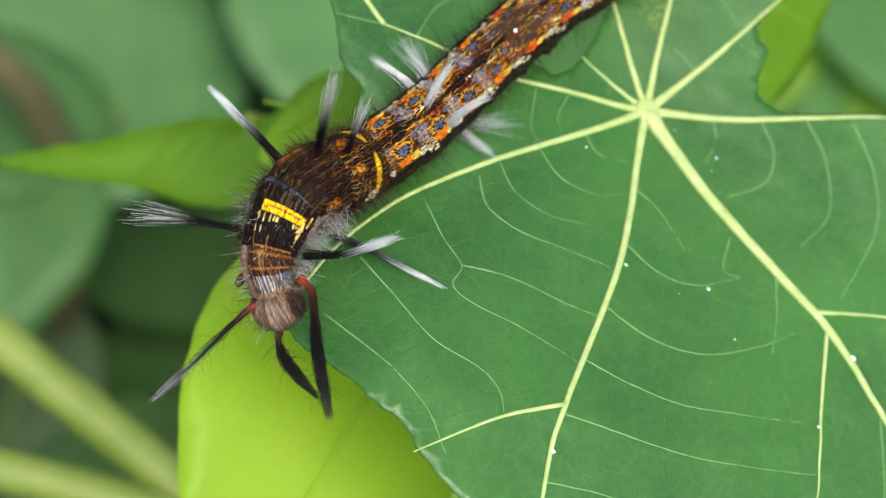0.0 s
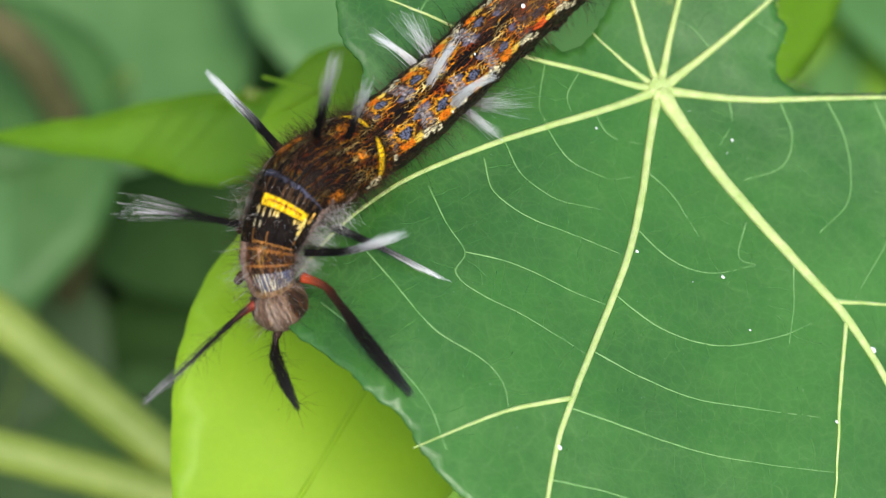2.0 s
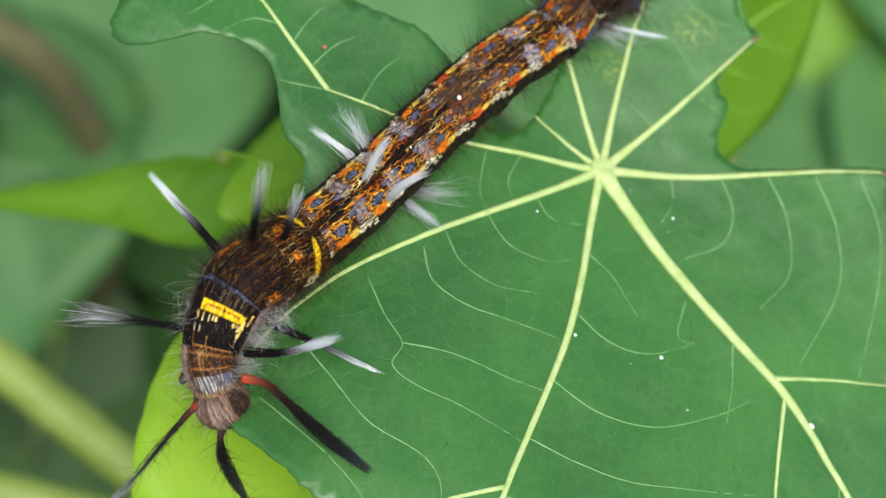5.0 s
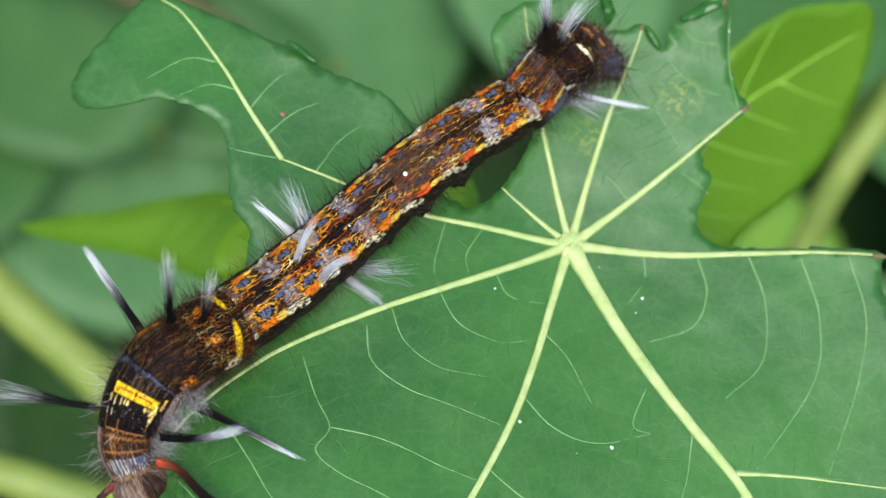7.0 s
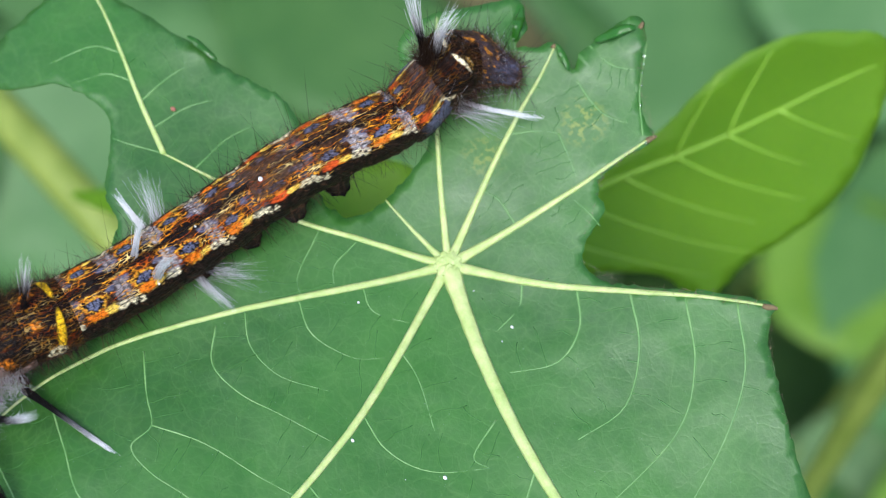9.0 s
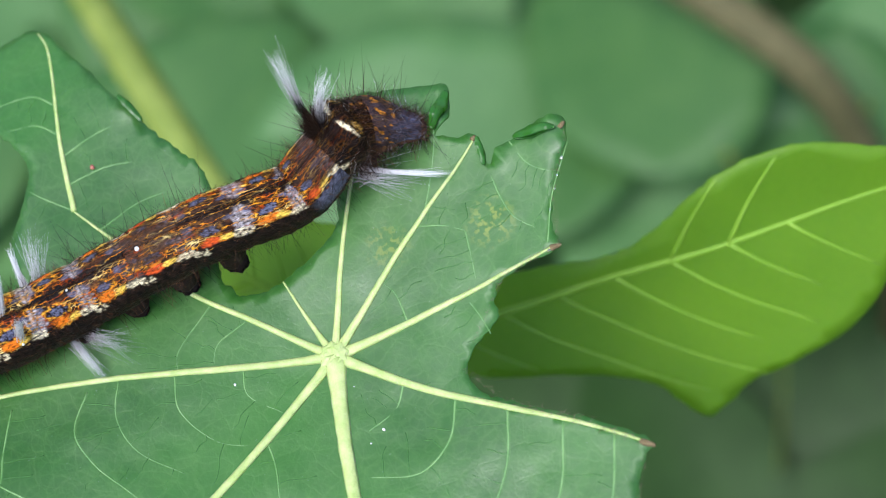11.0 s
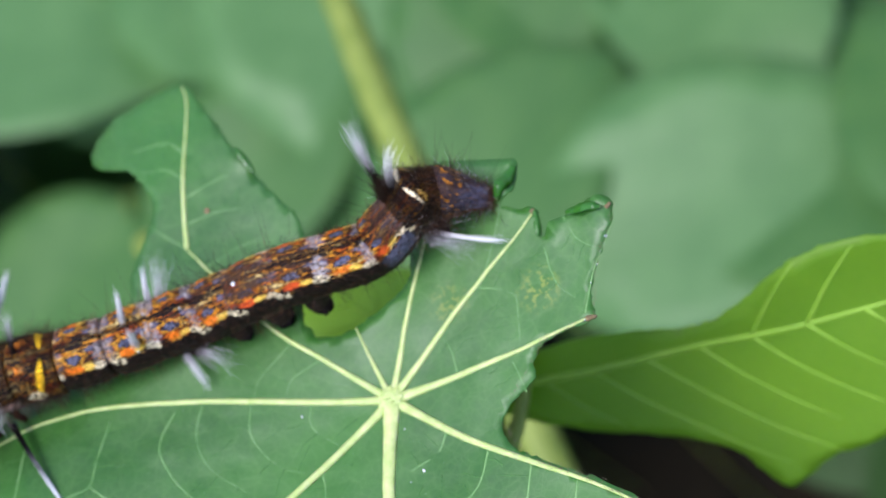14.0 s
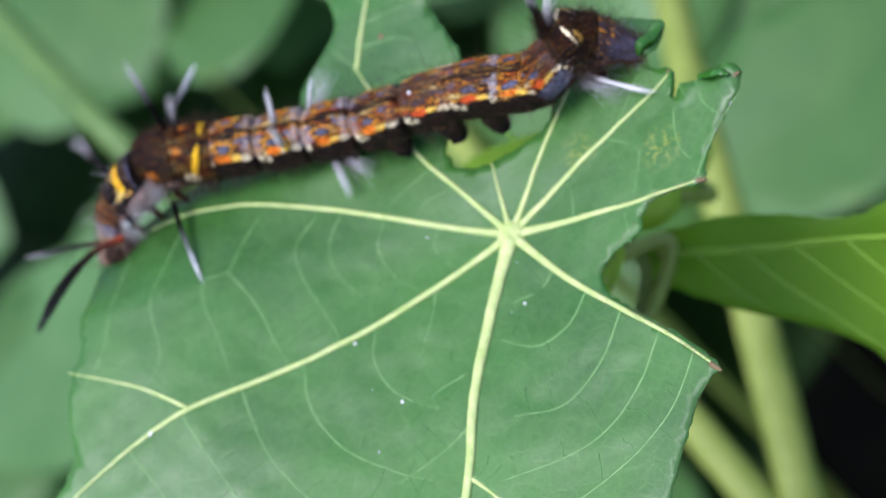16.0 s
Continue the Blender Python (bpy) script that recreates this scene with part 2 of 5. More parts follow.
VEIN_OLIVE = plain_material("leaf_vein_olive", (0.165, 0.34, 0.018), (0.22, 0.40, 0.035), 0.5, 300)
STEM = plain_material("stem_yellow_green", (0.14, 0.20, 0.025), (0.22, 0.28, 0.05), 0.5, 120, 0.4, 0.3, 0.0003)
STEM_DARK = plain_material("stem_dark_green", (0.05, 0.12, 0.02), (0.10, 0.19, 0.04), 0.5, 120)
STEM_BROWN = plain_material("stem_olive_brown", (0.07, 0.068, 0.025), (0.12, 0.105, 0.042), 0.7, 150, 0.3, 0.4, 0.0004)
SOIL = plain_material("dark_soil", (0.008, 0.007, 0.004), (0.030, 0.023, 0.012), 0.95, 14, 0.2, 0.8, 0.01)
WITHERED = plain_material("gnawed_brown_edge", (0.09, 0.065, 0.03), (0.26, 0.20, 0.10), 0.8, 900, 0.2, 0.5, 0.0001)
BRISTLE = plain_material("leaf_bristle_brown", (0.14, 0.11, 0.06), (0.30, 0.26, 0.16), 0.7, 900)
SPECK = plain_material("white_speck", (0.65, 0.68, 0.66), (0.85, 0.86, 0.84), 0.5, 2000)
SKIN = skin_material("caterpillar_skin")
HAIR = hair_material("caterpillar_hair")

# ---------------------------------------------------------------- ground
def ground():
    s, n = 6.0, 60
    verts, faces = [], []
    for i in range(n + 1):
        for j in range(n + 1):
            x, y = ((2 * i / n - 1) ** 3) * s, ((2 * j / n - 1) ** 3) * s
            verts.append((x, y, -1.25 + 0.05 * noise.noise(V((x, y, 0)) * 4)))
    for i in range(n):
        for j in range(n):
            a = i * (n + 1) + j
            faces.append((a, a + n + 1, a + n + 2, a + 1))
    ob = part("ground", raw_mesh("ground", verts, faces), SOIL)
    tagged(ob, "dark damp soil under the low foliage", "ground", kind="structure")


ground()

# ---------------------------------------------------------------- the main leaf
def leaf_height(x, y):
    """Height in mm of the shallow dish of the blade, hub at the origin."""
    r = math.sqrt(x * x + y * y + 16)
    z = -0.83 + 0.165 * r + 0.009 * x - 0.006 * y + (-0.083 * x * x - 0.002 * x * y + 0.051 * y * y) / 40
    far = max(0.0, r - 45)
    return z - 0.20 * far - 0.0106 * max(0.0, -x - 5) * max(0.0, -y - 20)


LOBE_HEAD = [(-24, -30.5), (-23, -38), (-20.5, -47), (-17.0, -52.6), (-14.4, -55.2), (-8.3, -55.9), (-4.3, -56.7), (0, -56.8), (2.8, -58.2), (7.4, -59.1),
             (10, -59.0), (14.6, -58.6), (18.6, -62.0), (24, -67)]
LOBE_FRONT = [(29, -61), (36, -55), (45, -52), (55, -48), (62, -39), (74, -33), (86, -27), (78, -17), (66, -8), (56, 2), (50, 8), (46.5, 10.6), (41.5, 12.9),
              (35.6, 16.2), (31, 18.9)]
LOBE_RIGHT = [(28.6, 21.2), (27.4, 22.6), (22.2, 18.9), (19.6, 16.6), (15.8, 13.2), (12.8, 11.0), (10, 11), (8.2, 13.6), (7.4, 16.6), (5.2, 17.6), (4.2, 19.4),
              (4.6, 23), (5.2, 26.2), (3.0, 26.6), (0, 28.8), (-2.5, 31.3), (-5.1, 33.9)]
LOBE_TAIL = [(-6.7, 32.2), (-7.9, 28.6), (-7.6, 26.2), (-7.0, 25.0), (-8.6, 25.2), (-10.6, 25.8), (-12, 23.6), (-13.4, 22.0), (-14, 24.2), (-17.4, 26.0),
             (-19.2, 24.2), (-21.6, 20.5), (-23.5, 16.7), (-23.6, 13.6), (-21.5, 11.4), (-18.6, 10.3), (-15.8, 9.8), (-13.4, 8.6), (-11.7, 7.0), (-10.9, 4)]
LOBE_SIDE = [(-10.4, 0.8), (-10.3, -2.8), (-11.6, -5.0), (-14.2, -5.8), (-17.5, -4.6), (-20.5, -2.6), (-23.8, -1.6), (-27.2, -1.5), (-30.8, -2.7), (-36, -4.4),
             (-41, -5.6), (-46.2, -6.7), (-51.4, -8.1), (-55.3, -9.2), (-56.4, -12), (-56, -16.6), (-55.7, -21.1), (-55, -23.9), (-52.9, -25.3), (-50, -24.2),
             (-45.5, -19.8), (-42.5, -18.5), (-39.1, -17.8), (-36.5, -18.6), (-33.8, -20.9), (-31, -23.8), (-27.6, -24.7), (-25.8, -26.6)]


VEINS_HEAD = [
    [(-10.6, -24.2), (-7.3, -27.2), (-2.7, -27.0), (1.6, -25.3), (7.6, -23)], [(-13.2, -31.9), (-9.0, -34.6), (-5.7, -36.3), (-5.1, -39.3), (-1.6, -39.5), (3.8, -38.0), (11.2, -36.8)],
    [(-5.7, -36.3), (-0.6, -33.3), (5.8, -31.2), (10.0, -29.6)], [(-14.8, -42.9), (-9.5, -44.7), (-3.7, -46.6), (2.6, -45.8), (5.7, -46.5), (7.8, -48.6)],
    [(-13.8, -50.9), (-6.3, -52.1), (0.6, -53.6), (5.1, -56.4)]]
VEINS_MIDDLE = [
    [(11.2, -35.9), (17.2, -34.5), (22.5, -32.5), (28.4, -28.5), (35.6, -23.3)], [(12.6, -43.6), (19.0, -40.7), (25.2, -37.8), (31.3, -34.1), (40.1, -27.5)],
    [(9.4, -27.9), (15.9, -27.6), (22.2, -24.3), (27.1, -18.1), (29.4, -13.8)], 
    [(7.3, -18.5), (12.1, -19.1), (16.8, -17.1), (20.6, -12.1)]]
VEINS_FRONT = [
    [(15, -51.5), (21, -48), (30, -44), (40, -40)], [(43, -15), (48, -22), (52, -30)], [(54, -18.4), (60, -10)], [(17, -8), (18.5, -12.5), (20.6, -12.1)],
    [(30.2, -9.0), (32.3, -7.4), (34.6, -5.6), (40, -1.5)], [(24, -8.6), (26.5, -13), (28.5, -18)], [(3.7, -10.6), (8.0, -11.3), (13.6, -13.8)]]
VEINS_RIGHT = [[(16.1, 12.4), (21.3, 9.0), (25.1, 3.4), (24.5, -2.9)], [(20.6, 16.4), (26.8, 12.0), (31.0, 5.2), (32.0, -7.2)],
               [(24.8, 20.0), (30.8, 15.5), (34.9, 8.6), (38.6, -2.2)], [(11.7, 8.6), (15.4, 5.6), (16.6, 1.3), (14.0, -3.3)], [(7, 4.8), (9, 2.5), (9.4, -1)]]
VEINS_TOP = [[(-6.8, 16.0), (-11.2, 20.1), (-17.4, 24.9)], [(-6.0, 24.5), (-3.0, 24.0), (-0.4, 24.1), (2.5, 25.6)], [(4.0, 25.4), (0.0, 28.6), (-3.6, 33.0)],
             [(-7.8, 28.1), (-4.8, 28.3), (-3.0, 29.2), (-1.8, 30.3)], [(-2.8, 19.0), (0.0, 18.0), (2.3, 17.1)],
             [(1.6, 8.6), (-1.8, 9.1), (-4.0, 8.4)], [(2.8, 15.1), (6.0, 15.3), (8.3, 15.2)], [(-6.6, 15.0), (-4.6, 17.6), (-2.8, 19.0)]]
VEINS_BODY = [[(-12.3, -8.2), (-9.6, -13.6), (-7.3, -15.0)], [(-8.6, -5.8), (-7.9, -9.8), (-5.7, -11.6)], [(-10.0, -20.7), (-6.3, -22.8), (-1.6, -22.5), (3.2, -19.4)],
              [(-7.3, -15.4), (-3.3, -16.8), (1.4, -15.2), (3.8, -12.5)], [(-4.0, -9.0), (-1.2, -9.9), (2.4, -7.7)]]
VEINS_SIDE = [[(-30.6, -16.0), (-33.5, -18.0), (-35.5, -19.2)], [(-26.6, -14.4), (-27.3, -9.6), (-26.6, -5.4)], [(-37.1, -14.0), (-37.5, -9.8), (-37.1, -6.4)],
              [(-39.7, -13.1), (-42.4, -14.8), (-43.9, -17.9)], [(-33.6, -15.1), (-33.3, -10.7), (-31.9, -7.3)], [(-43.5, -11.8), (-46.7, -13.9), (-48.3, -18.7)]]


def point_inside(x, y, ring):
    inside = False
    x0, y0 = ring[-1]
    for x1, y1 in ring:
        if (y1 > y) != (y0 > y) and x < (x0 - x1) * (y - y1) / (y0 - y1) + x1:
            inside = not inside
        x0, y0 = x1, y1
    return inside


def blade_mesh(name, ring, height, step, thick):
    """A closed blade: outline ring in mm, jittered inner points, top and underside joined at the rim."""
    from mathutils.geometry import delaunay_2d_cdt
    pts = [V((x, y)) for x, y in ring]
    n = len(pts)
    xs, ys = [p.x for p in pts], [p.y for p in pts]
    arr = np.array(ring)
    rnd = random.Random(7)
    y = min(ys) + step
    while y < max(ys):
        x = min(xs) + step
        while x < max(xs):
            px, py = x + rnd.uniform(-0.25, 0.25) * step, y + rnd.uniform(-0.25, 0.25) * step
            if point_inside(px, py, ring) and np.hypot(arr[:, 0] - px, arr[:, 1] - py).min() > 0.45 * step:
                pts.append(V((px, py)))
            x += step
        y += step
    vs, _, fs, *_ = delaunay_2d_cdt(pts, [(i, (i + 1) % n) for i in range(n)], [], 1, 1e-5)
    top = [mm(p.x, p.y, height(p.x, p.y)) for p in vs]
    k = len(vs)
    verts = top + [v - V((0, 0, thick * MM)) for v in top]
    faces, edges = [], {}
    for f in fs:
        a, b, c = (vs[i] for i in f[:3])
        f = list(f) if (b - a).cross(c - a) > 0 else list(f)[::-1]
        faces.append(tuple(f))
        faces.append(tuple(i + k for i in f[::-1]))
        for i in range(len(f)):
            e = (f[i], f[(i + 1) % len(f)])
            edges[e] = edges.get(e, 0) + 1
    for a, b in edges:
        if (b, a) not in edges:
            faces.append((b, a, a + k, b + k))
    return raw_mesh(name, verts, faces)


def gnawed(ring, amount, seed):
    """Small bites and teeth along an outline, and half-millimetre unevenness."""
    out = []
    for i, (x, y) in enumerate(ring):
        a, b = ring[i - 1], ring[(i + 1) % len(ring)]
        tx, ty = b[0] - a[0], b[1] - a[1]
        d = math.hypot(tx, ty) or 1
        k = amount * (noise.noise(V((x * 0.9, y * 0.9, seed))) + 0.6 * noise.noise(V((x * 2.6, y * 2.6, seed + 9))))
        out.append((x + ty / d * k, y - tx / d * k))
    return out


def vein_path(points, height, lift, n=8):
    return [mm(p[0], p[1], height(p[0], p[1]) + lift) for p in spline(points, n)]


def main_height(x, y):
    z = leaf_height(x, y) + 0.35 * noise.noise(V((x, y, 3)) * 0.12) + 0.16 * noise.noise(V((x, y, 5)) * 0.4)
    # curled flaps at the gnawed top
    for cx, cy, s, h in ((-6.6, 32.6, 1.9, 2.2), (-14.2, 23.2, 1.3, 1.8), (-7.4, 26.4, 0.9, 1.2), (-39, -5.0, 2.0, 0.8)):
        d2 = ((x - cx) ** 2 + (y - cy) ** 2) / (s * s)
        z += h * math.exp(-d2)
    return z


def rolled_rim(x0, y0, x1, y1, r, ring):
    """A strip of blade that rises from the edge and rolls back over it, thin towards both ends."""
    ox, oy = y1 - y0, x0 - x1
    d = math.hypot(ox, oy)
    ox, oy = ox / d, oy / d
    mx, my = (x0 + x1) / 2, (y0 + y1) / 2
    if point_inside(mx + ox * 0.8, my + oy * 0.8, ring):
        ox, oy = -ox, -oy
    n, m, verts, faces = 26, 16, [], []
    for layer in (0.0, 0.16):
        for i in range(n + 1):
            k = i / n
            rad = r * (0.22 + 0.78 * math.sin(math.pi * k) ** 0.6) * (1 + 0.18 * noise.noise(V((k * 5, x0, y0)))) - layer
            x, y = x0 + (x1 - x0) * k, y0 + (y1 - y0) * k
            for j in range(m + 1):
                a = radians(-25 + 245 * j / m)
                wob = 1 + 0.10 * noise.noise(V((k * 7, j * 0.35, x0)))
                out = (rad * math.sin(a) - 0.5 * r) * wob
                verts.append(mm(x + ox * out, y + oy * out, main_height(x - ox * 0.6, y - oy * 0.6) + 0.1 + (r - rad * math.cos(a)) * 0.9 * wob))
    lay = (n + 1) * (m + 1)
    for i in range(n):
        for j in range(m):
            q = (i * (m + 1) + j, i * (m + 1) + j + 1, (i + 1) * (m + 1) + j + 1, (i + 1) * (m + 1) + j)
            faces += [q, tuple(v + lay for v in q[::-1])]
    for i in range(n):
        for j in (0, m):
            q = (i * (m + 1) + j, (i + 1) * (m + 1) + j)
            faces.append((q[0], q[1], q[1] + lay, q[0] + lay))
    for i in (0, n):
        for j in range(m):
            q = (i * (m + 1) + j, i * (m + 1) + j + 1)
            faces.append((q[0], q[1], q[1] + lay, q[0] + lay))
    return raw_mesh("curled_edge", verts, faces)


def bristles(points, count, long, seed):
    """Short stiff pale brown hairs along a vein or a gnawed edge."""
    rnd = random.Random(seed)
    line = [V((p[0], p[1])) for p in spline(points, 12)]
    verts, faces = [], []
    for _ in range(count):
        p = rnd.choice(line)
        x, y = p.x + rnd.uniform(-0.25, 0.25), p.y + rnd.uniform(-0.25, 0.25)
        root = mm(x, y, main_height(x, y) + 0.1)
        tip = root + V((rnd.gauss(0, 1), rnd.gauss(0, 1), rnd.uniform(0.2, 1.0))).normalized() * long * MM * rnd.uniform(0.5, 1.2)
        b = len(verts)
        w = V((rnd.uniform(-1, 1), rnd.uniform(-1, 1), 0)).normalized() * 0.022 * MM
        h = V((0, 0, 0.03 * MM))
        verts += [root - w, root + w, root + h, tip]
        faces += [(b, b + 1, b + 3), (b + 1, b + 2, b + 3), (b + 2, b, b + 3)]
    return raw_mesh("bristles", verts, faces, False)


def main_leaf():
    leaf = empty("gnawed_leaf", (0, 0, 0), "large green lobed leaf with pale radiating veins and gnawed edges", "leaf")
    ring = [tuple(p) for p in spline(LOBE_HEAD + LOBE_FRONT + LOBE_RIGHT + LOBE_TAIL + LOBE_SIDE, 7, True)]
    ring = gnawed(ring, 0.32, 4)
    part("blade", blade_mesh("blade", ring, main_height, 1.1, 0.22), LEAF_TOP, leaf, "green blade with a fine net of veins")
    mains = [
        ([(0, 0), (9.7, -4.0), (19.8, -7.3), (30.5, -9.7), (36.6, -11.9), (43.7, -15.1), (60, -20), (85, -26.8)], 1.15),
        ([(0, 0), (8.0, -21), (12.2, -42.4), (14.6, -50), (18.5, -58), (23.6, -66.2)], 0.64),
        ([(0, 0), (-5.6, -11.6), (-10.6, -21.5), (-14.4, -30.2), (-16.4, -36.6), (-17.6, -44), (-17.4, -52)], 0.58),
        ([(0, 0), (-8.4, -5.5), (-15.1, -9.8), (-24.6, -13.7), (-30.6, -16.0)], 0.52),
        ([(-30.4, -15.9), (-37.3, -13.9), (-43.5, -11.8), (-51.2, -9.6), (-55, -9.6)], 0.42),
        ([(0, 0), (-5, -0.3), (-10.2, -0.4)], 0.46),
        ([(0, 0), (-6.7, 4.8), (-12.4, 9.2), (-18, 14), (-22.5, 18)], 0.5),
        ([(0, 0), (-4.2, 9.1), (-7.3, 16.5), (-9, 21.6), (-10.5, 25.4)], 0.56),
        ([(0, 0), (2.2, 10.3), (3.6, 18.5), (4.9, 26.1)], 0.66),
        ([(0, 0), (9.0, 6.3), (16.3, 12.7), (22, 17.9), (27.6, 22.2)], 0.68),
        ([(12.3, -42.4), (8.0, -48.0), (5.1, -53.2), (2.4, -58.6)], 0.36),
        ([(30.0, -9.7), (33.5, -6.7), (37.6, -3.6), (45, 1.5)], 0.34),
        ([(32.4, -10.3), (35.9, -18.5), (38.7, -24.3), (41.8, -29.9), (45, -38)], 0.34),
    ]
    for pts, r in mains:
        path = vein_path(pts, main_height, 0.05)
        n = len(path)
        radii = [0.8 * r * MM * (0.26 + 0.74 * (1 - i / (n - 1)) ** 1.2 + 0.55 * math.exp(-path[i].length / 0.0022)) for i in range(n)]
        part("vein", raw_mesh("vein", *tube(path, radii, 8, 0.62, rough=0.12)), VEIN, leaf)
    # side veins, sector by sector
    for sector, r in ((VEINS_HEAD, 0.2), (VEINS_MIDDLE, 0.21), (VEINS_FRONT, 0.2), (VEINS_RIGHT, 0.23), (VEINS_TOP, 0.17), (VEINS_BODY, 0.17), (VEINS_SIDE, 0.2)):
        for pts in sector:
            path = vein_path(pts, main_height, -0.03, 6)
            n = len(path)
            part("side_vein", raw_mesh("side_vein", *tube(path, [MM * 0.64 * r * (1 - 0.55 * i / n) for i in range(n)], 6, 0.7, rough=0.3)), VEIN_DIM, leaf)
    # the joining veinlets between them, too fine to count
    verts, faces = [], []
    vr = random.Random(12)
    for sector in (VEINS_HEAD, VEINS_MIDDLE, VEINS_FRONT, VEINS_RIGHT, VEINS_TOP, VEINS_BODY, VEINS_SIDE):
        for pts in sector:
            line = spline(pts, 8)
            for k in range(2, len(line) - 1, 4):
                (x0, y0), (x1, y1) = line[k], line[k + 1]
                d = math.hypot(x1 - x0, y1 - y0) or 1
                sgn = vr.choice((-1, 1))
                nx, ny = -(y1 - y0) / d * sgn, (x1 - x0) / d * sgn
                long = vr.uniform(2.2, 4.4)
                p = [(x0, y0)]
                for _ in range(4):
                    p.append((p[-1][0] + nx * long / 4 + vr.uniform(-0.35, 0.35), p[-1][1] + ny * long / 4 + vr.uniform(-0.35, 0.35)))
                if all(point_inside(q[0], q[1], ring) for q in p):
                    v, f = tube(vein_path(p, main_height, 0.0, 2), [MM * 0.045] * 9, 4, 0.6)
                    b = len(verts)
                    verts += v
                    faces += [tuple(i + b for i in q) for q in f]
    tagged(part("fine_venation", raw_mesh("fine_venation", verts, faces), VEIN_FINE, leaf), kind="stuff")
    # brown dried ends where the leaf was bitten off
    for x, y, dx, dy, r in ((27.0, 21.6, 1.3, 1.0, 0.3), (4.8, 25.2, 0.3, 1.2, 0.32), (-5.0, 33.0, -0.3, 0.8, 0.26), (-10.5, 24.9, -0.2, 0.6, 0.24)):
        path = [mm(x + dx * k / 4, y + dy * k / 4, main_height(x, y) + 0.1) for k in range(5)]
        part("dried_end", raw_mesh("dried_end", *tube(path, [MM * r * (1, 1.1, 1.0, 0.9, 0.5)[k] for k in range(5)], 8, 0.8, rough=0.5)), WITHERED, leaf, "brown dried vein end")
    # rims of the blade rolled up where it was gnawed
    for x0, y0, x1, y1, r in ((-5.4, 32.8, -7.9, 28.8, 0.8), (-10.2, 25.7, -7.2, 24.7, 0.5), (-13.5, 22.3, -16.4, 25.9, 0.8), (-39.6, -4.8, -35.4, -4.0, 0.5)):
        part("curled_edge", rolled_rim(x0, y0, x1, y1, r, ring), LEAF_CURL, leaf, "glossy dark green rolled-up rim")
    for points, count, long, seed in (([(13, 9.6), (20, 16.3), (27.6, 22.2)], 260, 0.75, 1), ([(2.9, 14), (4, 20), (4.9, 26.1)], 130, 0.6, 2), ([(5.2, 26), (0, 28.9), (-5.1, 33.9)], 130, 0.5, 3),
                                      ([(8, 13.4), (5.2, 17.6), (4.2, 19.4), (4.6, 23)], 90, 0.45, 4), ([(28.6, 21.2), (33, 17.5), (41.5, 12.9)], 110, 0.45, 5), ([(10, 11), (15.8, 13.2), (22.2, 18.9)], 110, 0.5, 6)):
        tagged(part("edge_bristles", bristles(points, count, long, seed), BRISTLE, leaf, "fine pale brown bristles"), kind="stuff")
    # hub where the veins meet
    bm = bmesh.new()
    bmesh.ops.create_icosphere(bm, subdivisions=4, radius=1.0)
    for v in bm.verts:
        a = math.atan2(v.co.y, v.co.x)
        k = 1 + 0.08 * math.cos(9 * a + 0.6) + 0.12 * noise.noise(v.co * 3)
        v.co = mm(v.co.x * 1.55 * k, v.co.y * 1.55 * k, v.co.z * 0.5 + 0.15 + 0.15 * noise.noise(v.co * 5))
    me = bpy.data.meshes.new("hub")
    bm.to_mesh(me)
    bm.free()
    me.polygons.foreach_set("use_smooth", [True] * len(me.polygons))
    part("hub", me, VEIN, leaf, "pale swollen joint of the veins")
    # stalk below the hub
    path = [mm(*p) for p in spline([(0, 0, -0.2), (2, -5, -14), (16, -24, -55), (28, -26, -120), (30, -16, -186)], 10)]
    part("petiole", raw_mesh("petiole", *tube(path, [0.0016] * len(path), 10)), STEM, leaf)
    return leaf


leaf = main_leaf()


def speck(x, y, size, material=SPECK, label="tiny white speck on the leaf", name="speck"):
    bm = bmesh.new()
    bmesh.ops.create_icosphere(bm, subdivisions=2, radius=1.0)
    for v in bm.verts:
        k = 1 + 0.3 * noise.noise(v.co * 2 + V((x, y, 0)))
        v.co = V((v.co.x * size * k * 1.3, v.co.y * size * k, v.co.z * size * 0.5)) * MM
    me = bpy.data.meshes.new(name)
    bm.to_mesh(me)
    bm.free()
    me.polygons.foreach_set("use_smooth", [True] * len(me.polygons))
    ob = part(name, me, material, None, label, mm(x, y, main_height(x, y) + 0.1 + size * 0.2))
    tagged(ob, category="speck", group="specks on the leaf")


for x, y, r in ((8.9, -21.2, 0.22), (14.0, -48.0, 0.32), (36.8, -11.4, 0.42), (37.4, -22.4, 0.22), (18.3, -16.4, 0.25), (10.2, 0.4, 0.2), (-3.0, -10.5, 0.15), (24, -20, 0.12), (4.2, 0.1, 0.08), (15.8, -19.7, 0.07), (10.7, -1.5, 0.09)):
    speck(x, y, r * 0.75)
speck(-34.0, -11.7, 0.26, plain_material("rust_spot", (0.28, 0.10, 0.07), (0.38, 0.16, 0.10), 0.7, 1500), "small rust-red spot on the leaf", "rust_speck")



def drop(x, y, size):
    """A bead of clear sap that hangs on the cut edge."""
    bm = bmesh.new()
    bmesh.ops.create_icosphere(bm, subdivisions=3, radius=size * MM)
    for v in bm.verts:
        v.co.z *= 0.8
    me = bpy.data.meshes.new("sap_drop")
    bm.to_mesh(me)
    bm.free()
    me.polygons.foreach_set("use_smooth", [True] * len(me.polygons))
    ob = part("sap_drop", me, SAP, None, "tiny clear drop of sap on the leaf edge", mm(x, y, main_height(x, y) + 0.2))
    tagged(ob, category="drop", group="sap drops on the leaf edge")


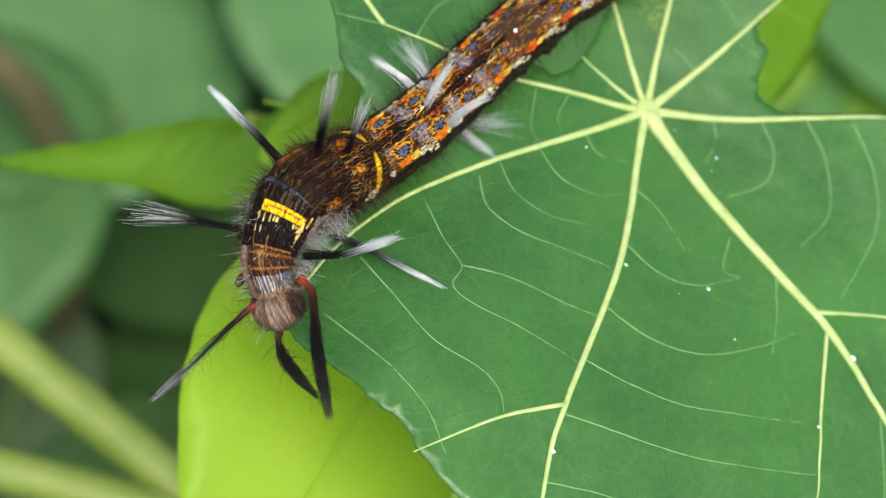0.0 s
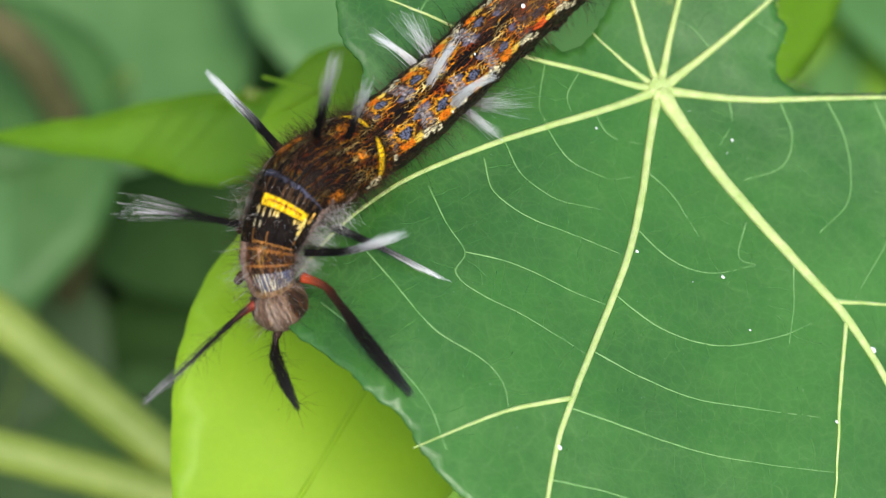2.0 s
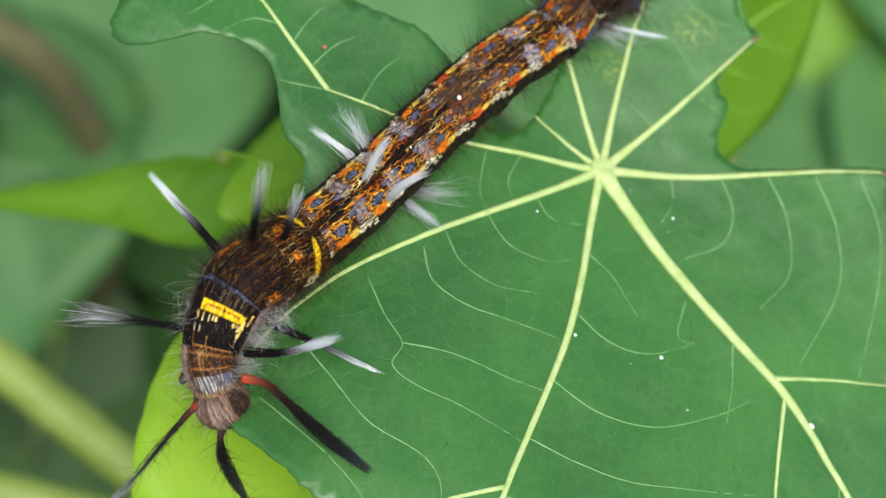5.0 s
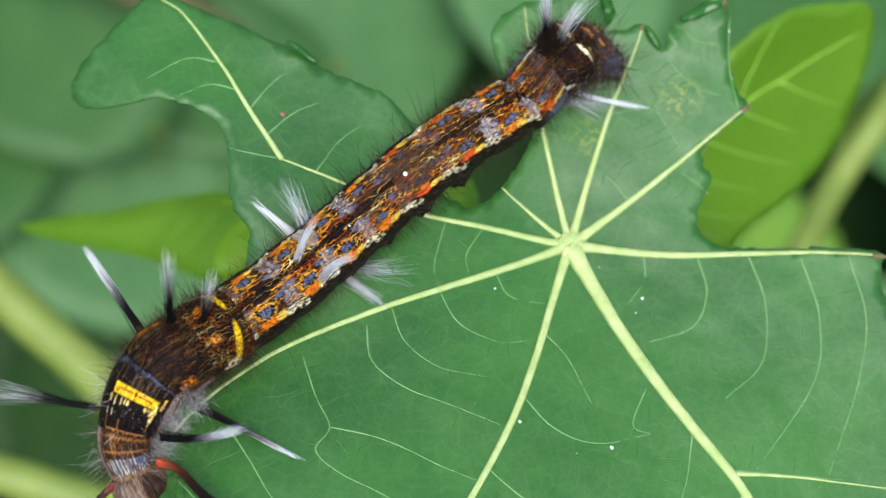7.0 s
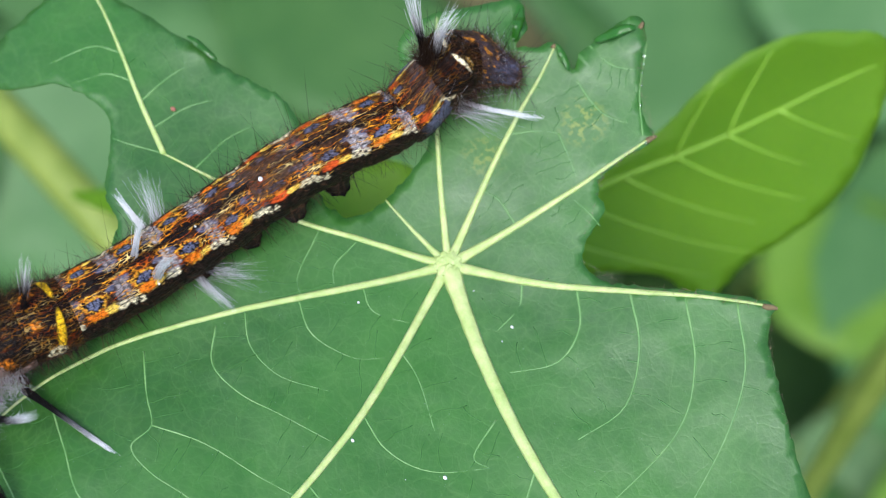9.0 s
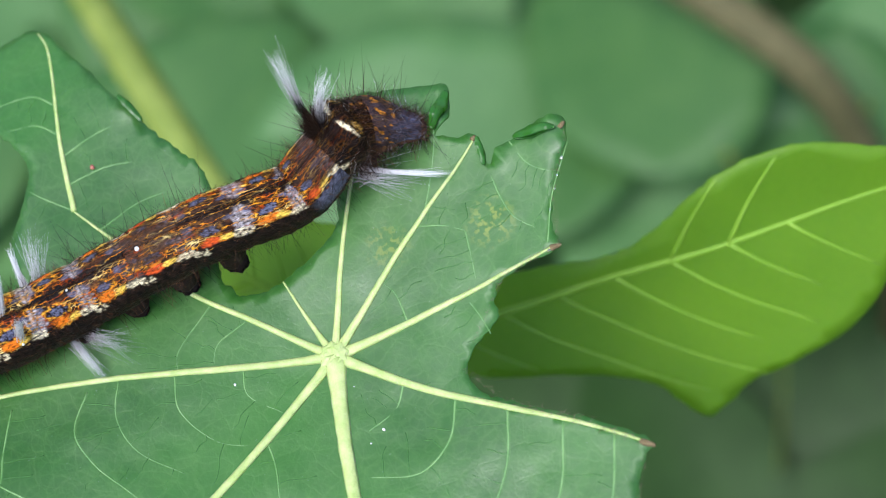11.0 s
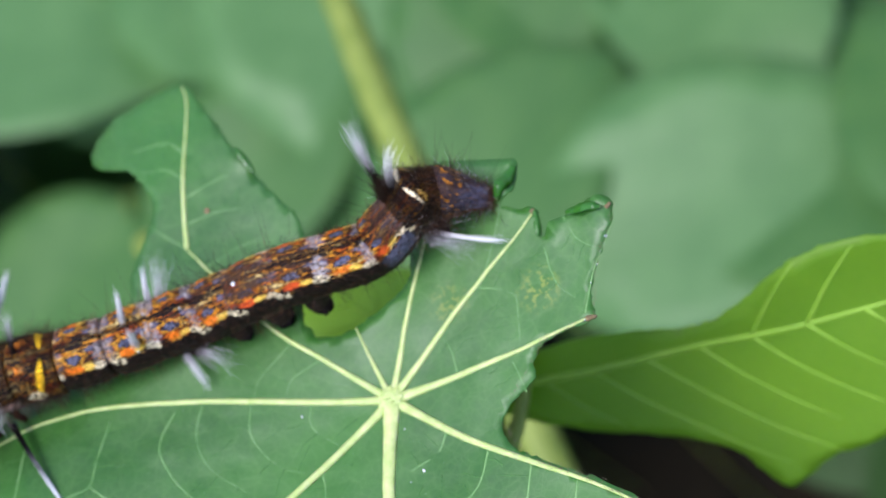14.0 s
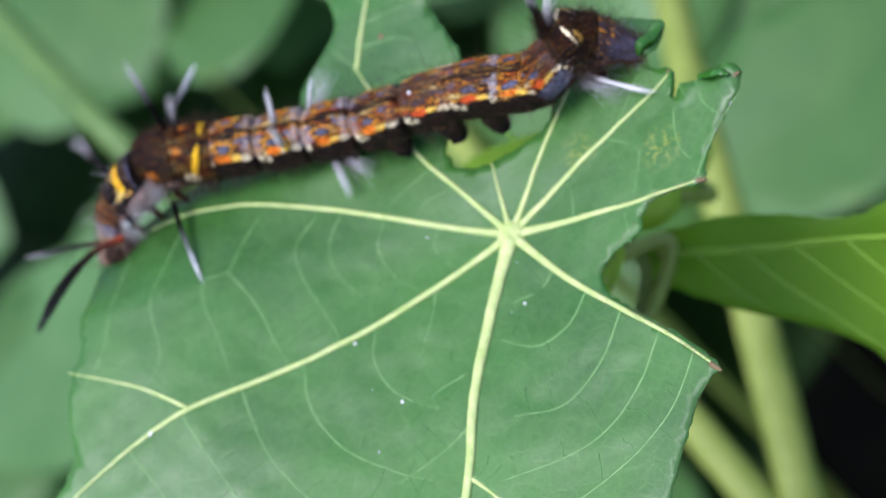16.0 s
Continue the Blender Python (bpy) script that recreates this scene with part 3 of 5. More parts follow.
SAP, nt_sap, b_sap = shader("clear_sap")
b_sap.inputs["Base Color"].default_value = (0.9, 0.95, 0.85, 1)
b_sap.inputs["Roughness"].default_value = 0.03
b_sap.inputs["Transmission Weight"].default_value = 0.85
for x, y, r in ((-2.5, 31.5, 0.2), (-1.3, 30.1, 0.1), (-0.2, 29.1, 0.1), (1.3, 27.5, 0.12), (4.9, 25.0, 0.14), (-1.9, 30.9, 0.08)):
    drop(x, y, r)

# ---------------------------------------------------------------- foliage behind
def flat_leaf(name, ring, z, tilt, material, label, stalk, vein_mat=VEIN_OLIVE, step=3.0, side_veins=7):
    """A whole leaf: outline in mm round its middle, gently folded along the midrib, stalk down to what carries it."""
    xs, ys = [p[0] for p in ring], [p[1] for p in ring]
    cx, cy = sum(xs) / len(xs), sum(ys) / len(ys)
    base, tip = stalk[0], stalk[1]
    ax, ay = tip[0] - base[0], tip[1] - base[1]
    d = math.hypot(ax, ay)
    ax, ay = ax / d, ay / d
    ob = empty(name, mm(cx, cy, z), label, "leaf", "leaves behind")

    def height(x, y):
        u, w = (x - (base[0] - cx)) * ax + (y - (base[1] - cy)) * ay, -(x - (base[0] - cx)) * ay + (y - (base[1] - cy)) * ax
        return tilt[0] * x + tilt[1] * y + 0.10 * abs(w) - 0.0025 * u * u * 0.3 + 0.9 * noise.noise(V((x, y, z)) * 0.06)

    loop = gnawed([(p[0] - cx, p[1] - cy) for p in spline(ring, 5, True)], 0.3, z)
    part("blade", blade_mesh("blade", [tuple(p) for p in loop], height, step, 0.3), material, ob)
    mid = vein_path([(base[0] - cx + (tip[0] - base[0]) * k / 5, base[1] - cy + (tip[1] - base[1]) * k / 5) for k in range(6)], height, 0.05, 4)
    n = len(mid)
    part("midrib", raw_mesh("midrib", *tube(mid, [MM * (0.2 + 0.5 * (1 - i / n)) for i in range(n)], 6, 0.6)), vein_mat, ob)
    loop_t = [tuple(p) for p in loop]
    for k in range(side_veins):
        for s in (-1, 1):
            u0 = d * (0.1 + 0.8 * k / side_veins)
            pts = []
            for j in range(5):
                u, w = u0 + d * 0.055 * j * (1 + 0.12 * j), s * d * 0.075 * j
                px, py = base[0] - cx + ax * u - ay * w, base[1] - cy + ay * u + ax * w
                if point_inside(px, py, loop_t):
                    pts.append((px, py))
            if len(pts) > 2:
                path = vein_path(pts, height, 0.05, 3)
                part("side_vein", raw_mesh("side_vein", *tube(path, [MM * (0.1 + 0.2 * (1 - i / len(path))) for i in range(len(path))], 5, 0.7)), vein_mat, ob)
    bz = z + height(base[0] - cx, base[1] - cy)
    low = stalk[2]
    path = [mm(p[0] - cx, p[1] - cy, p[2] - z) for p in spline([(base[0] + ax * 2, base[1] + ay * 2, bz - 0.2), (base[0] - ax * 8, base[1] - ay * 8, bz - 4),
            ((base[0] + low[0]) / 2 - ax * 8, (base[1] + low[1]) / 2 - ay * 8, (bz + low[2]) / 2), low], 8)]
    part("petiole", raw_mesh("petiole", *tube(path, [0.0011] * len(path), 8)), STEM, ob)
    return ob


def oval(cx, cy, long, wide, turn, n=14, point=0.35):
    """Outline of a plain pointed leaf, its tip towards the turn."""
    out = []
    for i in range(n):
        a = 2 * math.pi * i / n
        u, w = math.cos(a), math.sin(a)
        w *= 1 - point * max(u, 0)
        out.append((cx + long * u * math.cos(turn) - wide * w * math.sin(turn), cy + long * u * math.sin(turn) + wide * w * math.cos(turn)))
    return out


def stem(name, pts, radius, material, label):
    path = [mm(*p) for p in spline(pts, 10)]
    n = len(path)
    ob = part(name, raw_mesh(name, *tube(path, [radius * MM * (1.1 - 0.2 * i / n) for i in range(n)], 14, rough=0.08)), material)
    tagged(ob, label, "stem")
    return ob


stem("plant_stem", [(420, -22, -1260), (340, -20, -700), (230, -18, -330), (120, -16, -198), (60, -15, -190), (0, -15, -190), (-70, -15, -190), (-150, -16, -192), (-260, -20, -240), (-430, -28, -310), (-720, -60, -460), (-860, -80, -1260)], 4.9, STEM,
     "thick smooth yellow-green stem below the leaf")
stem("plant_stem", [(-6, -15, -190), (-52, -36, -189), (-120, -68, -196), (-190, -100, -250), (-240, -130, -640), (-250, -140, -1260)], 4.0, STEM,
     "pale green side stem branching below the leaves")
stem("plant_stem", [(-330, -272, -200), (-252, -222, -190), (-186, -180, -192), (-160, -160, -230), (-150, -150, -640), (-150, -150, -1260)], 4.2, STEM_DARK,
     "dark green stem rising from the undergrowth")
stem("plant_stem", [(0, 250, -1260), (10, 230, -640), (20, 180, -230), (26, 130, -190), (33, 92, -196), (45, 70, -330), (60, 60, -640), (70, 55, -1260)], 3.4, STEM,
     "yellow-green arching stem behind the side leaf")
stem("plant_stem", [(-620, 40, -1260), (-560, 84, -760), (-430, 138, -610), (-335, 178, -596), (-262, 207, -600), (-214, 226, -640), (-180, 240, -800), (-170, 250, -1260)], 10.0, STEM_BROWN,
     "olive brown stem far below among the leaves")

flat_leaf("young_leaf", [(-24, -2), (-27.5, -18), (-28.5, -36), (-27.5, -44), (-24, -52), (-19, -59), (-11, -67), (0, -72), (9, -66), (12, -50), (10, -30), (2, -8), (-10, 4)],
          -33, (0.0, 0.0), LEAF_YOUNG, "bright yellow-green young leaf under the gnawed leaf", ((-10, 2), (0, -71), (15, -22, -53)), vein_mat=LEAF_YOUNG, side_veins=0)
# the side leaf hangs steeply: its own plane, u along the upper edge, v up across it
SIDE_U = V((10.4, 33.7, 10.4)).normalized()
SIDE_N = -SIDE_U.cross(V((21.5, 16.1, -15.0))).normalized()
SIDE_V = SIDE_N.cross(SIDE_U)
SIDE_PLANE = Matrix.Translation(mm(-9.5, 23.9, -35)) @ Matrix((SIDE_U, SIDE_V, SIDE_N)).transposed().to_4x4()
side_low = SIDE_PLANE.inverted() @ mm(-31, -13, -41) / MM
side = flat_leaf("side_leaf", [(-21, 0), (-14, 0.8), (-6, 1.0), (2, -0.6), (8, -3.0), (13, -3.6), (17, -2.6), (20, -1.4), (24, 0.3), (28, 1.2), (33, 1.0), (38, -0.4), (44, -4), (48.5, -8), (47.5, -14), (42, -21),
                               (35, -26.5), (26, -28.4), (18, -28.8), (11.5, -31), (9, -28), (7, -23.5), (1, -19), (-7, -15), (-15, -11), (-22, -6)],
                 0, (0.0, 0.0), LEAF_OLIVE, "yellow-green leaf with a wavy edge beside the gnawed leaf", ((-20, -2.5), (46, -12), tuple(side_low)), vein_mat=VEIN_OLIVE, side_veins=7, step=2.0)
side.matrix_basis = SIDE_PLANE @ side.matrix_basis
flat_leaf("side_leaf", [(-74.9, -21.4), (-68.8, -15.6), (-62.3, -10.5), (-53.5, -2.2), (-44.4, 3.4), (-42.4, 10.1), (-39.5, 13.5), (-36.5, 10.5), (-35.5, 1.0), (-41.2, -8.7), (-53.9, -13.2), (-67.0, -18.7)],
          -79, (0.0, 0.9), LEAF_OLIVE, "narrow pointed olive-green leaf below the gnawed leaf", ((-45, 3), (-73, -21), (-34, 2, -60)), vein_mat=LEAF_OLIVE)

flat_leaf("young_leaf", [(-37, -17.5), (-37.8, -8), (-35, 1), (-29, 8), (-22, 12.5), (-16, 12), (-15, 6), (-20, -3), (-27, -13), (-34, -20)],
          -38, (0.0, 0.0), LEAF_LIME, "yellow-green leaf showing through the gnawed hole", ((-19, 0), (-41, -12), (4, -9, -44)), vein_mat=LEAF_LIME, side_veins=4)

rnd_leaf = random.Random(21)
WORDS = {"sheen": (LEAF_SHEEN, "broad leaf low in the undergrowth, sky sheen put into its grey-green"), "deep": (LEAF_DEEP, "broad deep green leaf low in the undergrowth"),
         "fresh": (LEAF_FRESH, "broad fresh yellow-green leaf low in the undergrowth"), "dark": (LEAF_SHADE, "")}


def undergrowth_leaf(x, y, z, big, tone):
    turn = rnd_leaf.uniform(0, 6.28)
    mat, words = WORDS[tone]
    base = (x - 0.97 * big * math.cos(turn), y - 0.97 * big * math.sin(turn))
    tip = (x + 0.95 * big * math.cos(turn), y + 0.95 * big * math.sin(turn))
    flat_leaf("undergrowth_leaf", oval(x, y, big, big * rnd_leaf.uniform(0.66, 0.85), turn), z, (rnd_leaf.uniform(-0.16, 0.16), rnd_leaf.uniform(-0.16, 0.16)),
              mat, words, (base, tip, (base[0] + rnd_leaf.uniform(-30, 30), base[1] + rnd_leaf.uniform(-30, 30), -1270)), vein_mat=mat, step=big / 5, side_veins=0)


# x, y, size; the first list takes the colour with the painted sheen
SHEEN_AT = [(-228, 285, 100), (-238, 140, 90), (-330, 55, 105), (-545, -85, 120), (-385, 75, 90), (-665, -265, 120), (-137, 385, 80)]
DEEP_AT = [(-190, 190, 62), (-60, 480, 100), (-306, 172, 80), (-245, 222, 70), (-500, -165, 90), (-310, 90, 76), (-500, -10, 90), (-500, -345, 90), (-432, -640, 110), (-650, -400, 80),
           (60, 120, 90), (-405, -45, 90), (-700, -500, 100)]
FRESH_AT = [(52, 352, 55), (-26, 285, 55), (105, 245, 80), (95, 600, 80), (30, 560, 60)]
GAPS = [(-77, 176, 70), (-122, 235, 55), (-140, 100, 70), (43, 430, 42), (-165, 25, 95), (-215, -45, 110), (-250, -115, 110), (-310, 275, 75), (-600, -335, 40), (-625, -580, 70),
        (-610, -465, 40), (-162, 345, 45)]
for tone, spots in (("sheen", SHEEN_AT), ("deep", DEEP_AT), ("fresh", FRESH_AT)):
    for x, y, big in spots:
        undergrowth_leaf(x, y, -690 + rnd_leaf.uniform(-40, 40), big, tone)


def leaf_sheet(x, y, z, big, wide, turn, tilt):
    """Verts and faces of one plain pointed leaf with a fold along its middle, in mm."""
    verts, faces, n, m = [], [], 12, 6
    for i in range(n + 1):
        u = -1 + 2 * i / n
        half = wide * math.sqrt(max(0.0, 1 - u * u)) * (1 - 0.3 * max(u, 0)) + 0.2
        for j in range(m + 1):
            w = half * (2 * j / m - 1)
            px, py = big * u, w
            h = 0.10 * abs(w) - 0.0007 * px * px + tilt[0] * px + tilt[1] * py + 2.5 * noise.noise(V((x + px, y + py, z)) * 0.02)
            verts.append(mm(x + px * math.cos(turn) - py * math.sin(turn), y + px * math.sin(turn) + py * math.cos(turn), z + h))
    for i in range(n):
        for j in range(m):
            a = i * (m + 1) + j
            faces.append((a, a + m + 1, a + m + 2, a + 1))
    return verts, faces


# bare soil between the plants
BARE = [(-300, -90, 80), (-365, -120, 60)]
mass = {"sheen": ([], []), "deep": ([], []), "dark": ([], [])}
# upper layer, then a lower one whose green is darkened to stand for shade
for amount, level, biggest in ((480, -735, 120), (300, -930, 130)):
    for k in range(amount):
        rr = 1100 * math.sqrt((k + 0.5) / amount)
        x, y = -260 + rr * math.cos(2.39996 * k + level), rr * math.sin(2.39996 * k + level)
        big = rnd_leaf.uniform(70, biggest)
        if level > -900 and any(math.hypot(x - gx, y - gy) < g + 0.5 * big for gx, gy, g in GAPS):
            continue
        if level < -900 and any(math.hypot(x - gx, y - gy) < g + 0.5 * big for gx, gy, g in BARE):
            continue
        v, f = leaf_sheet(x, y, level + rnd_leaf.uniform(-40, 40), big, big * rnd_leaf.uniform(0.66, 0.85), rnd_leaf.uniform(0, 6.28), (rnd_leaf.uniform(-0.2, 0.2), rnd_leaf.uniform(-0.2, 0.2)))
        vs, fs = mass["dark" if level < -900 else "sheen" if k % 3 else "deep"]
        fs += [tuple(q + len(vs) for q in face) for face in f]
        vs += v
for tone, words in (("sheen", "mass of broad undergrowth leaves, sky sheen put into their grey-green"), ("deep", "mass of broad deep green leaves in the undergrowth"), ("dark", "mass of leaves near the ground, deep shade put into their dark green")):
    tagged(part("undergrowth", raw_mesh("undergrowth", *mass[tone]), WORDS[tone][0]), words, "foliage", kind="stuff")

# ---------------------------------------------------------------- the caterpillar
# spine, head to tail: x, y, z of the middle and the radius, in mm
SPINE = [(-15.2, -53.8, 3.4, 2.4), (-18.5, -53.0, 6.4, 2.35), (-21.2, -50.75, 8.5, 3.05), (-22.85, -45.2, 10.1, 4.05), (-21.9, -40.2, 10.4, 4.2), (-20.6, -35.2, 9.3, 3.95),
         (-19.6, -29.6, 8.6, 3.9), (-19.0, -24.0, 7.9, 3.85), (-18.6, -18.2, 7.4, 3.8), (-18.1, -12.3, 7.6, 3.75), (-17.4, -6.2, 7.9, 3.75), (-16.4, 0.0, 7.3, 3.7),
         (-15.5, 6.2, 6.6, 3.6), (-16.4, 11.2, 8.2, 3.5), (-17.2, 16.0, 7.6, 3.1), (-14.9, 21.8, 4.0, 1.45)]
HEAD_MID = V((-16.9, -53.4, 5.2))
NSEG = len(SPINE) - 1
FINE = 24
CURVE = [np.array(p) for p in spline(SPINE, FINE)]


def on_body(u):
    """Middle, direction to the tail, side and up, and radius at u segments from the head."""
    k = min(max(u * FINE, 0), len(CURVE) - 1.001)
    i = int(k)
    f = k - i
    c = CURVE[i] * (1 - f) + CURVE[min(i + 1, len(CURVE) - 1)] * f
    a, b = CURVE[max(i - 2, 0)], CURVE[min(i + 3, len(CURVE) - 1)]
    tan = V(b[:3] - a[:3]).normalized()
    side = tan.cross(V((0, 0, 1))).normalized()
    up = side.cross(tan)
    return V(c[:3]), tan, side, up, float(c[3])


def skin_point(u, ang, out=0.0):
    """A point on the skin: ang degrees from the back's ridge, to the head's left if negative."""
    c, tan, side, up, r = on_body(u)
    f = u - math.floor(u)
    bulge = 1 + 0.045 * math.sin(math.pi * f) - 0.03
    if 13.0 < u < 14.2:
        bulge *= 1 + 0.6 * math.exp(-((u - 13.5) / 0.28) ** 2) * max(0, math.cos(radians(ang)))
    if u > 13.6:
        bulge *= 1 + 0.16 * math.exp(-((u - 14.15) / 0.28) ** 2) - 0.10 * min(max((u - 14.45) / 0.2, 0), 1)
    a = radians(ang)
    wy = 1.0 if math.cos(a) > 0 else 0.86
    if u > 14:
        wy *= 1 - 0.3 * min(u - 14, 1)
    n = side * math.sin(a) + up * math.cos(a) * wy
    return (c + n * (r * bulge + out)), n.normalized(), tan


def blend(a, b, k):
    k = min(max(k, 0.0), 1.0)
    return tuple(x + (y - x) * k for x, y in zip(a, b))


def spot(f, a, f0, a0, fr, ar):
    """1 inside an oval marking, falling off over its rim."""
    d = math.hypot((f - f0) / fr, (a - a0) / ar)
    return min(max((1.15 - d) / 0.3, 0), 1)


BROWN, BLACK, BLUE = (0.010, 0.0045, 0.0024), (0.0035, 0.0022, 0.0017), (0.105, 0.115, 0.18)
GREY, CREAM, ORANGE = (0.46, 0.43, 0.44), (0.80, 0.70, 0.44), (0.70, 0.20, 0.010)
BEIGE = (0.30, 0.225, 0.19)
RED, YELLOW, PINK = (0.55, 0.075, 0.012), (0.92, 0.56, 0.012), (0.30, 0.19, 0.16)


# how pale the folds between the segments are
JOINTS = {6: 0.5, 7: 1.1, 8: 0.7, 11: 1.1, 12: 0.75, 13: 0.4}


def markings(i, f, a, p):
    """Colour of the skin and strength of the orange net at fraction f of segment i, a degrees from the ridge."""
    w = abs(a)
    wob = noise.noise(V((i * 3.1 + f * 2.5, w * 0.05, 1 if a > 0 else 7)))
    wob2 = noise.noise(V((i * 5.7 + f * 9, w * 0.22, 4 if a > 0 else 11)))
    w2, f2 = w + 9 * wob, f + 0.08 * wob2
    col, net = BROWN, 1.0
    if i < 4 and w2 > (78 if a > 0 else 112):
        return blend(PINK, (0.10, 0.055, 0.04), 0.45 + 1.3 * wob2 + max(0, (w - 105) / 60)), 0.1
    if i in (2, 3) and a > 0 and 60 < w2 <= 78 and (f > 0.45 if i == 2 else f < 0.4):
        return blend(BEIGE, PINK, 0.5 + 1.2 * wob2), 0.05
    if w > 100:
        return blend(BROWN, (0.035, 0.017, 0.011), 0.5 + wob), 0.0
    if i == 0:
        streak = noise.noise(V((a * 0.22, f * 3.0, 2.2)))
        col = blend((0.15, 0.09, 0.062), (0.30, 0.22, 0.17), 0.4 + 1.1 * wob - 0.5 * (a > 20))
        col = blend(col, (0.07, 0.04, 0.03), 0.6 * (streak > 0.10))
        col = blend(col, BLACK, 0.85 * spot(f, a, 0.55, 16, 0.2, 26))
        return col, 0.12
    tick = noise.noise(V((a * 0.36, f * 1.6 + i * 7, 3.3)))
    if i == 1:
        col = blend(BROWN, (0.05, 0.027, 0.018), 0.5 + wob2)
        if f > 0.52:
            col = blend(col, (0.40, 0.15, 0.03), 0.75 * max(spot(f + 0.02 * wob2, w, 0.66, 0, 0.022, 60), spot(f + 0.03 * wob2, w, 0.93, 0, 0.028, 60)))
            col = blend(col, (0.36, 0.20, 0.10), 0.6 * (tick > 0.42) * (w < 55))
        else:
            col = blend(col, BLUE, spot(f, w2, 0.32, 0, 0.24, 56))
            col = blend(col, CREAM, 0.75 * (tick > 0.30) * (w < 56))
            col = blend(col, (0.30, 0.17, 0.09), 0.8 * (f < 0.10))
        return blend(col, PINK, min(max((w2 - 58) / 10, 0), 1)), 0.2
    if i == 2:
        col = blend(BLACK, BROWN, 0.5 + wob2)
        tooth = noise.noise(V((a * 0.30, 1.7, 3.3))) + 0.5 * noise.noise(V((a * 0.7, 5.7, 1.3)))
        reach = 0.52 - 0.17 * min(max(tooth + 0.15, 0.0), 1.0)
        if w < 43:
            if f < 0.22:
                col = blend(col, (0.40, 0.17, 0.04), 0.75 * ((tick > 0.42) or abs(f - 0.04 - 0.02 * wob2) < 0.018))
            col = blend(col, blend(CREAM, YELLOW, (f - 0.38) * 6), 0.95 * (reach < f < 0.515) * (tooth > 0.16))
            col = blend(col, CREAM, 0.7 * (tick > 0.45) * (0.24 < f < 0.34))
            if 0.54 + 0.012 * wob2 < f < 0.69 + 0.012 * wob2 and w < 40:
                col = YELLOW
                if abs(f - 0.62 - 0.008 * wob2) < 0.008 and w < 30:
                    col = (0.45, 0.10, 0.006)
                if w < 1.3 and 0.58 < f < 0.67:
                    col = BLACK
            if 35 < a < 41 and 0.30 < f < 0.60:
                col = (0.86, 0.62, 0.16)
            col = blend(col, (0.10, 0.05, 0.02), 0.8 * (tick > 0.15) * (0.68 < f < 0.9))
        if a > 44 and abs(w - 48) < 2.5 and 0.55 < f < 0.8:
            col = (0.75, 0.42, 0.08)
        col = blend(col, (0.075, 0.08, 0.125), 0.9 * (abs(f - 0.965 - 0.02 * wob) < 0.035 + 0.05 * wob2) * (w < 62) * (0.75 + wob))
        return blend(col, BEIGE, (0.8 if a > 0 else 0.2) * spot(f2, w2, 0.6, 88, 0.5, 22)), 0.0
    if i == 3:
        col = blend(BROWN, BLACK, 0.5 + wob)
        col = blend(col, ORANGE, 0.9 * spot(f2, w2, 0.45, 60, 0.20, 9) * (0.55 + 1.6 * noise.noise(V((f * 14, a * 0.3, 5)))))
        col = blend(col, BEIGE, spot(f2, w2, 0.25, 92, 0.45, 16))
        return col, 0.14
    if i == 4:
        col = blend(BROWN, BLACK, 0.4 + wob)
        col = blend(col, YELLOW, spot(f + 0.002 * (w - 50), w, 0.62, 44, 0.085, 33))
        col = blend(col, CREAM, spot(f2, w, 0.48, 78, 0.18, 12))
        col = blend(col, BLACK, spot(f, w, 0.45, 76, 0.05, 4) + spot(f, w, 0.57, 80, 0.04, 4))
        col = blend(col, ORANGE, spot(f2, w2, 0.25, 25, 0.12, 7) * (0.45 + 1.8 * noise.noise(V((f * 14, a * 0.3, 5)))))
        return col, 0.35
    if i in (13, 14):
        if i == 14:
            speckle = noise.noise(V((f * 9, a * 0.12, 8.5)))
            col = blend((0.05, 0.026, 0.018), BLUE, (0.25 + 0.7 * min(max((f - 0.3) / 0.3, 0), 1)) * (0.7 + 0.8 * wob) * (w < 75))
            col = blend(col, (0.62, 0.24, 0.02), 0.9 * (speckle > 0.28) * (f < 0.42) * (w < 80))
            return blend(col, (0.16, 0.075, 0.045), 0.8 * max(w > 72, f > 0.86)), 0.1
        col = blend(BROWN, BLACK, 0.5 + wob)
        col = blend(col, CREAM, spot(f - 0.004 * w, w, 0.42, 21, 0.035, 15))
        col = blend(col, (0.80, 0.45, 0.08), 0.8 * spot(f2, w2, 0.66, 26, 0.07, 8) * (0.5 + wob2 > 0.4))
        col = blend(col, CREAM, 0.8 * spot(f2, w2, 0.05, 62, 0.12, 8))
        col = blend(col, BLACK, min(max((w2 - 66) / 4, 0), 1))
        return col, 0.10
    # abdomen
    w2 = 1.12 * w + 5 * wob
    rag = noise.noise(V((i * 7 + f * 11, w * 0.30, 2)))
    dots = noise.noise(V((i * 9 + f * 24, w * 0.9, 6)))
    saddle = {9: 0.95, 10: 0.4, 8: 0.3}.get(i, 0.0) * (0.9 + 0.9 * wob2)
    j0, j1 = JOINTS.get(i, 0.15), JOINTS.get(i + 1, 0.15)
    col, net = blend((0.014, 0.006, 0.003), BLACK, 0.35 + 0.9 * wob), 1.0
    # rusty ground beside the dark ridge stripe
    col = blend(col, (0.13, 0.042, 0.009), 0.5 * spot(f2, w2, 0.5, 32, 0.62, 20) * min(max(0.5 + 1.8 * rag, 0), 1))
    grey = min(1.0, (j1 * spot(f2, w2, 1.0, 36, 0.17, 28) + j0 * spot(f2, w2, 0.0, 36, 0.15, 27)) * min(max(0.8 + 1.6 * rag, 0), 1.2))
    wrinkle = 0.5 + 0.5 * math.cos(f * 2 * math.pi * 9)
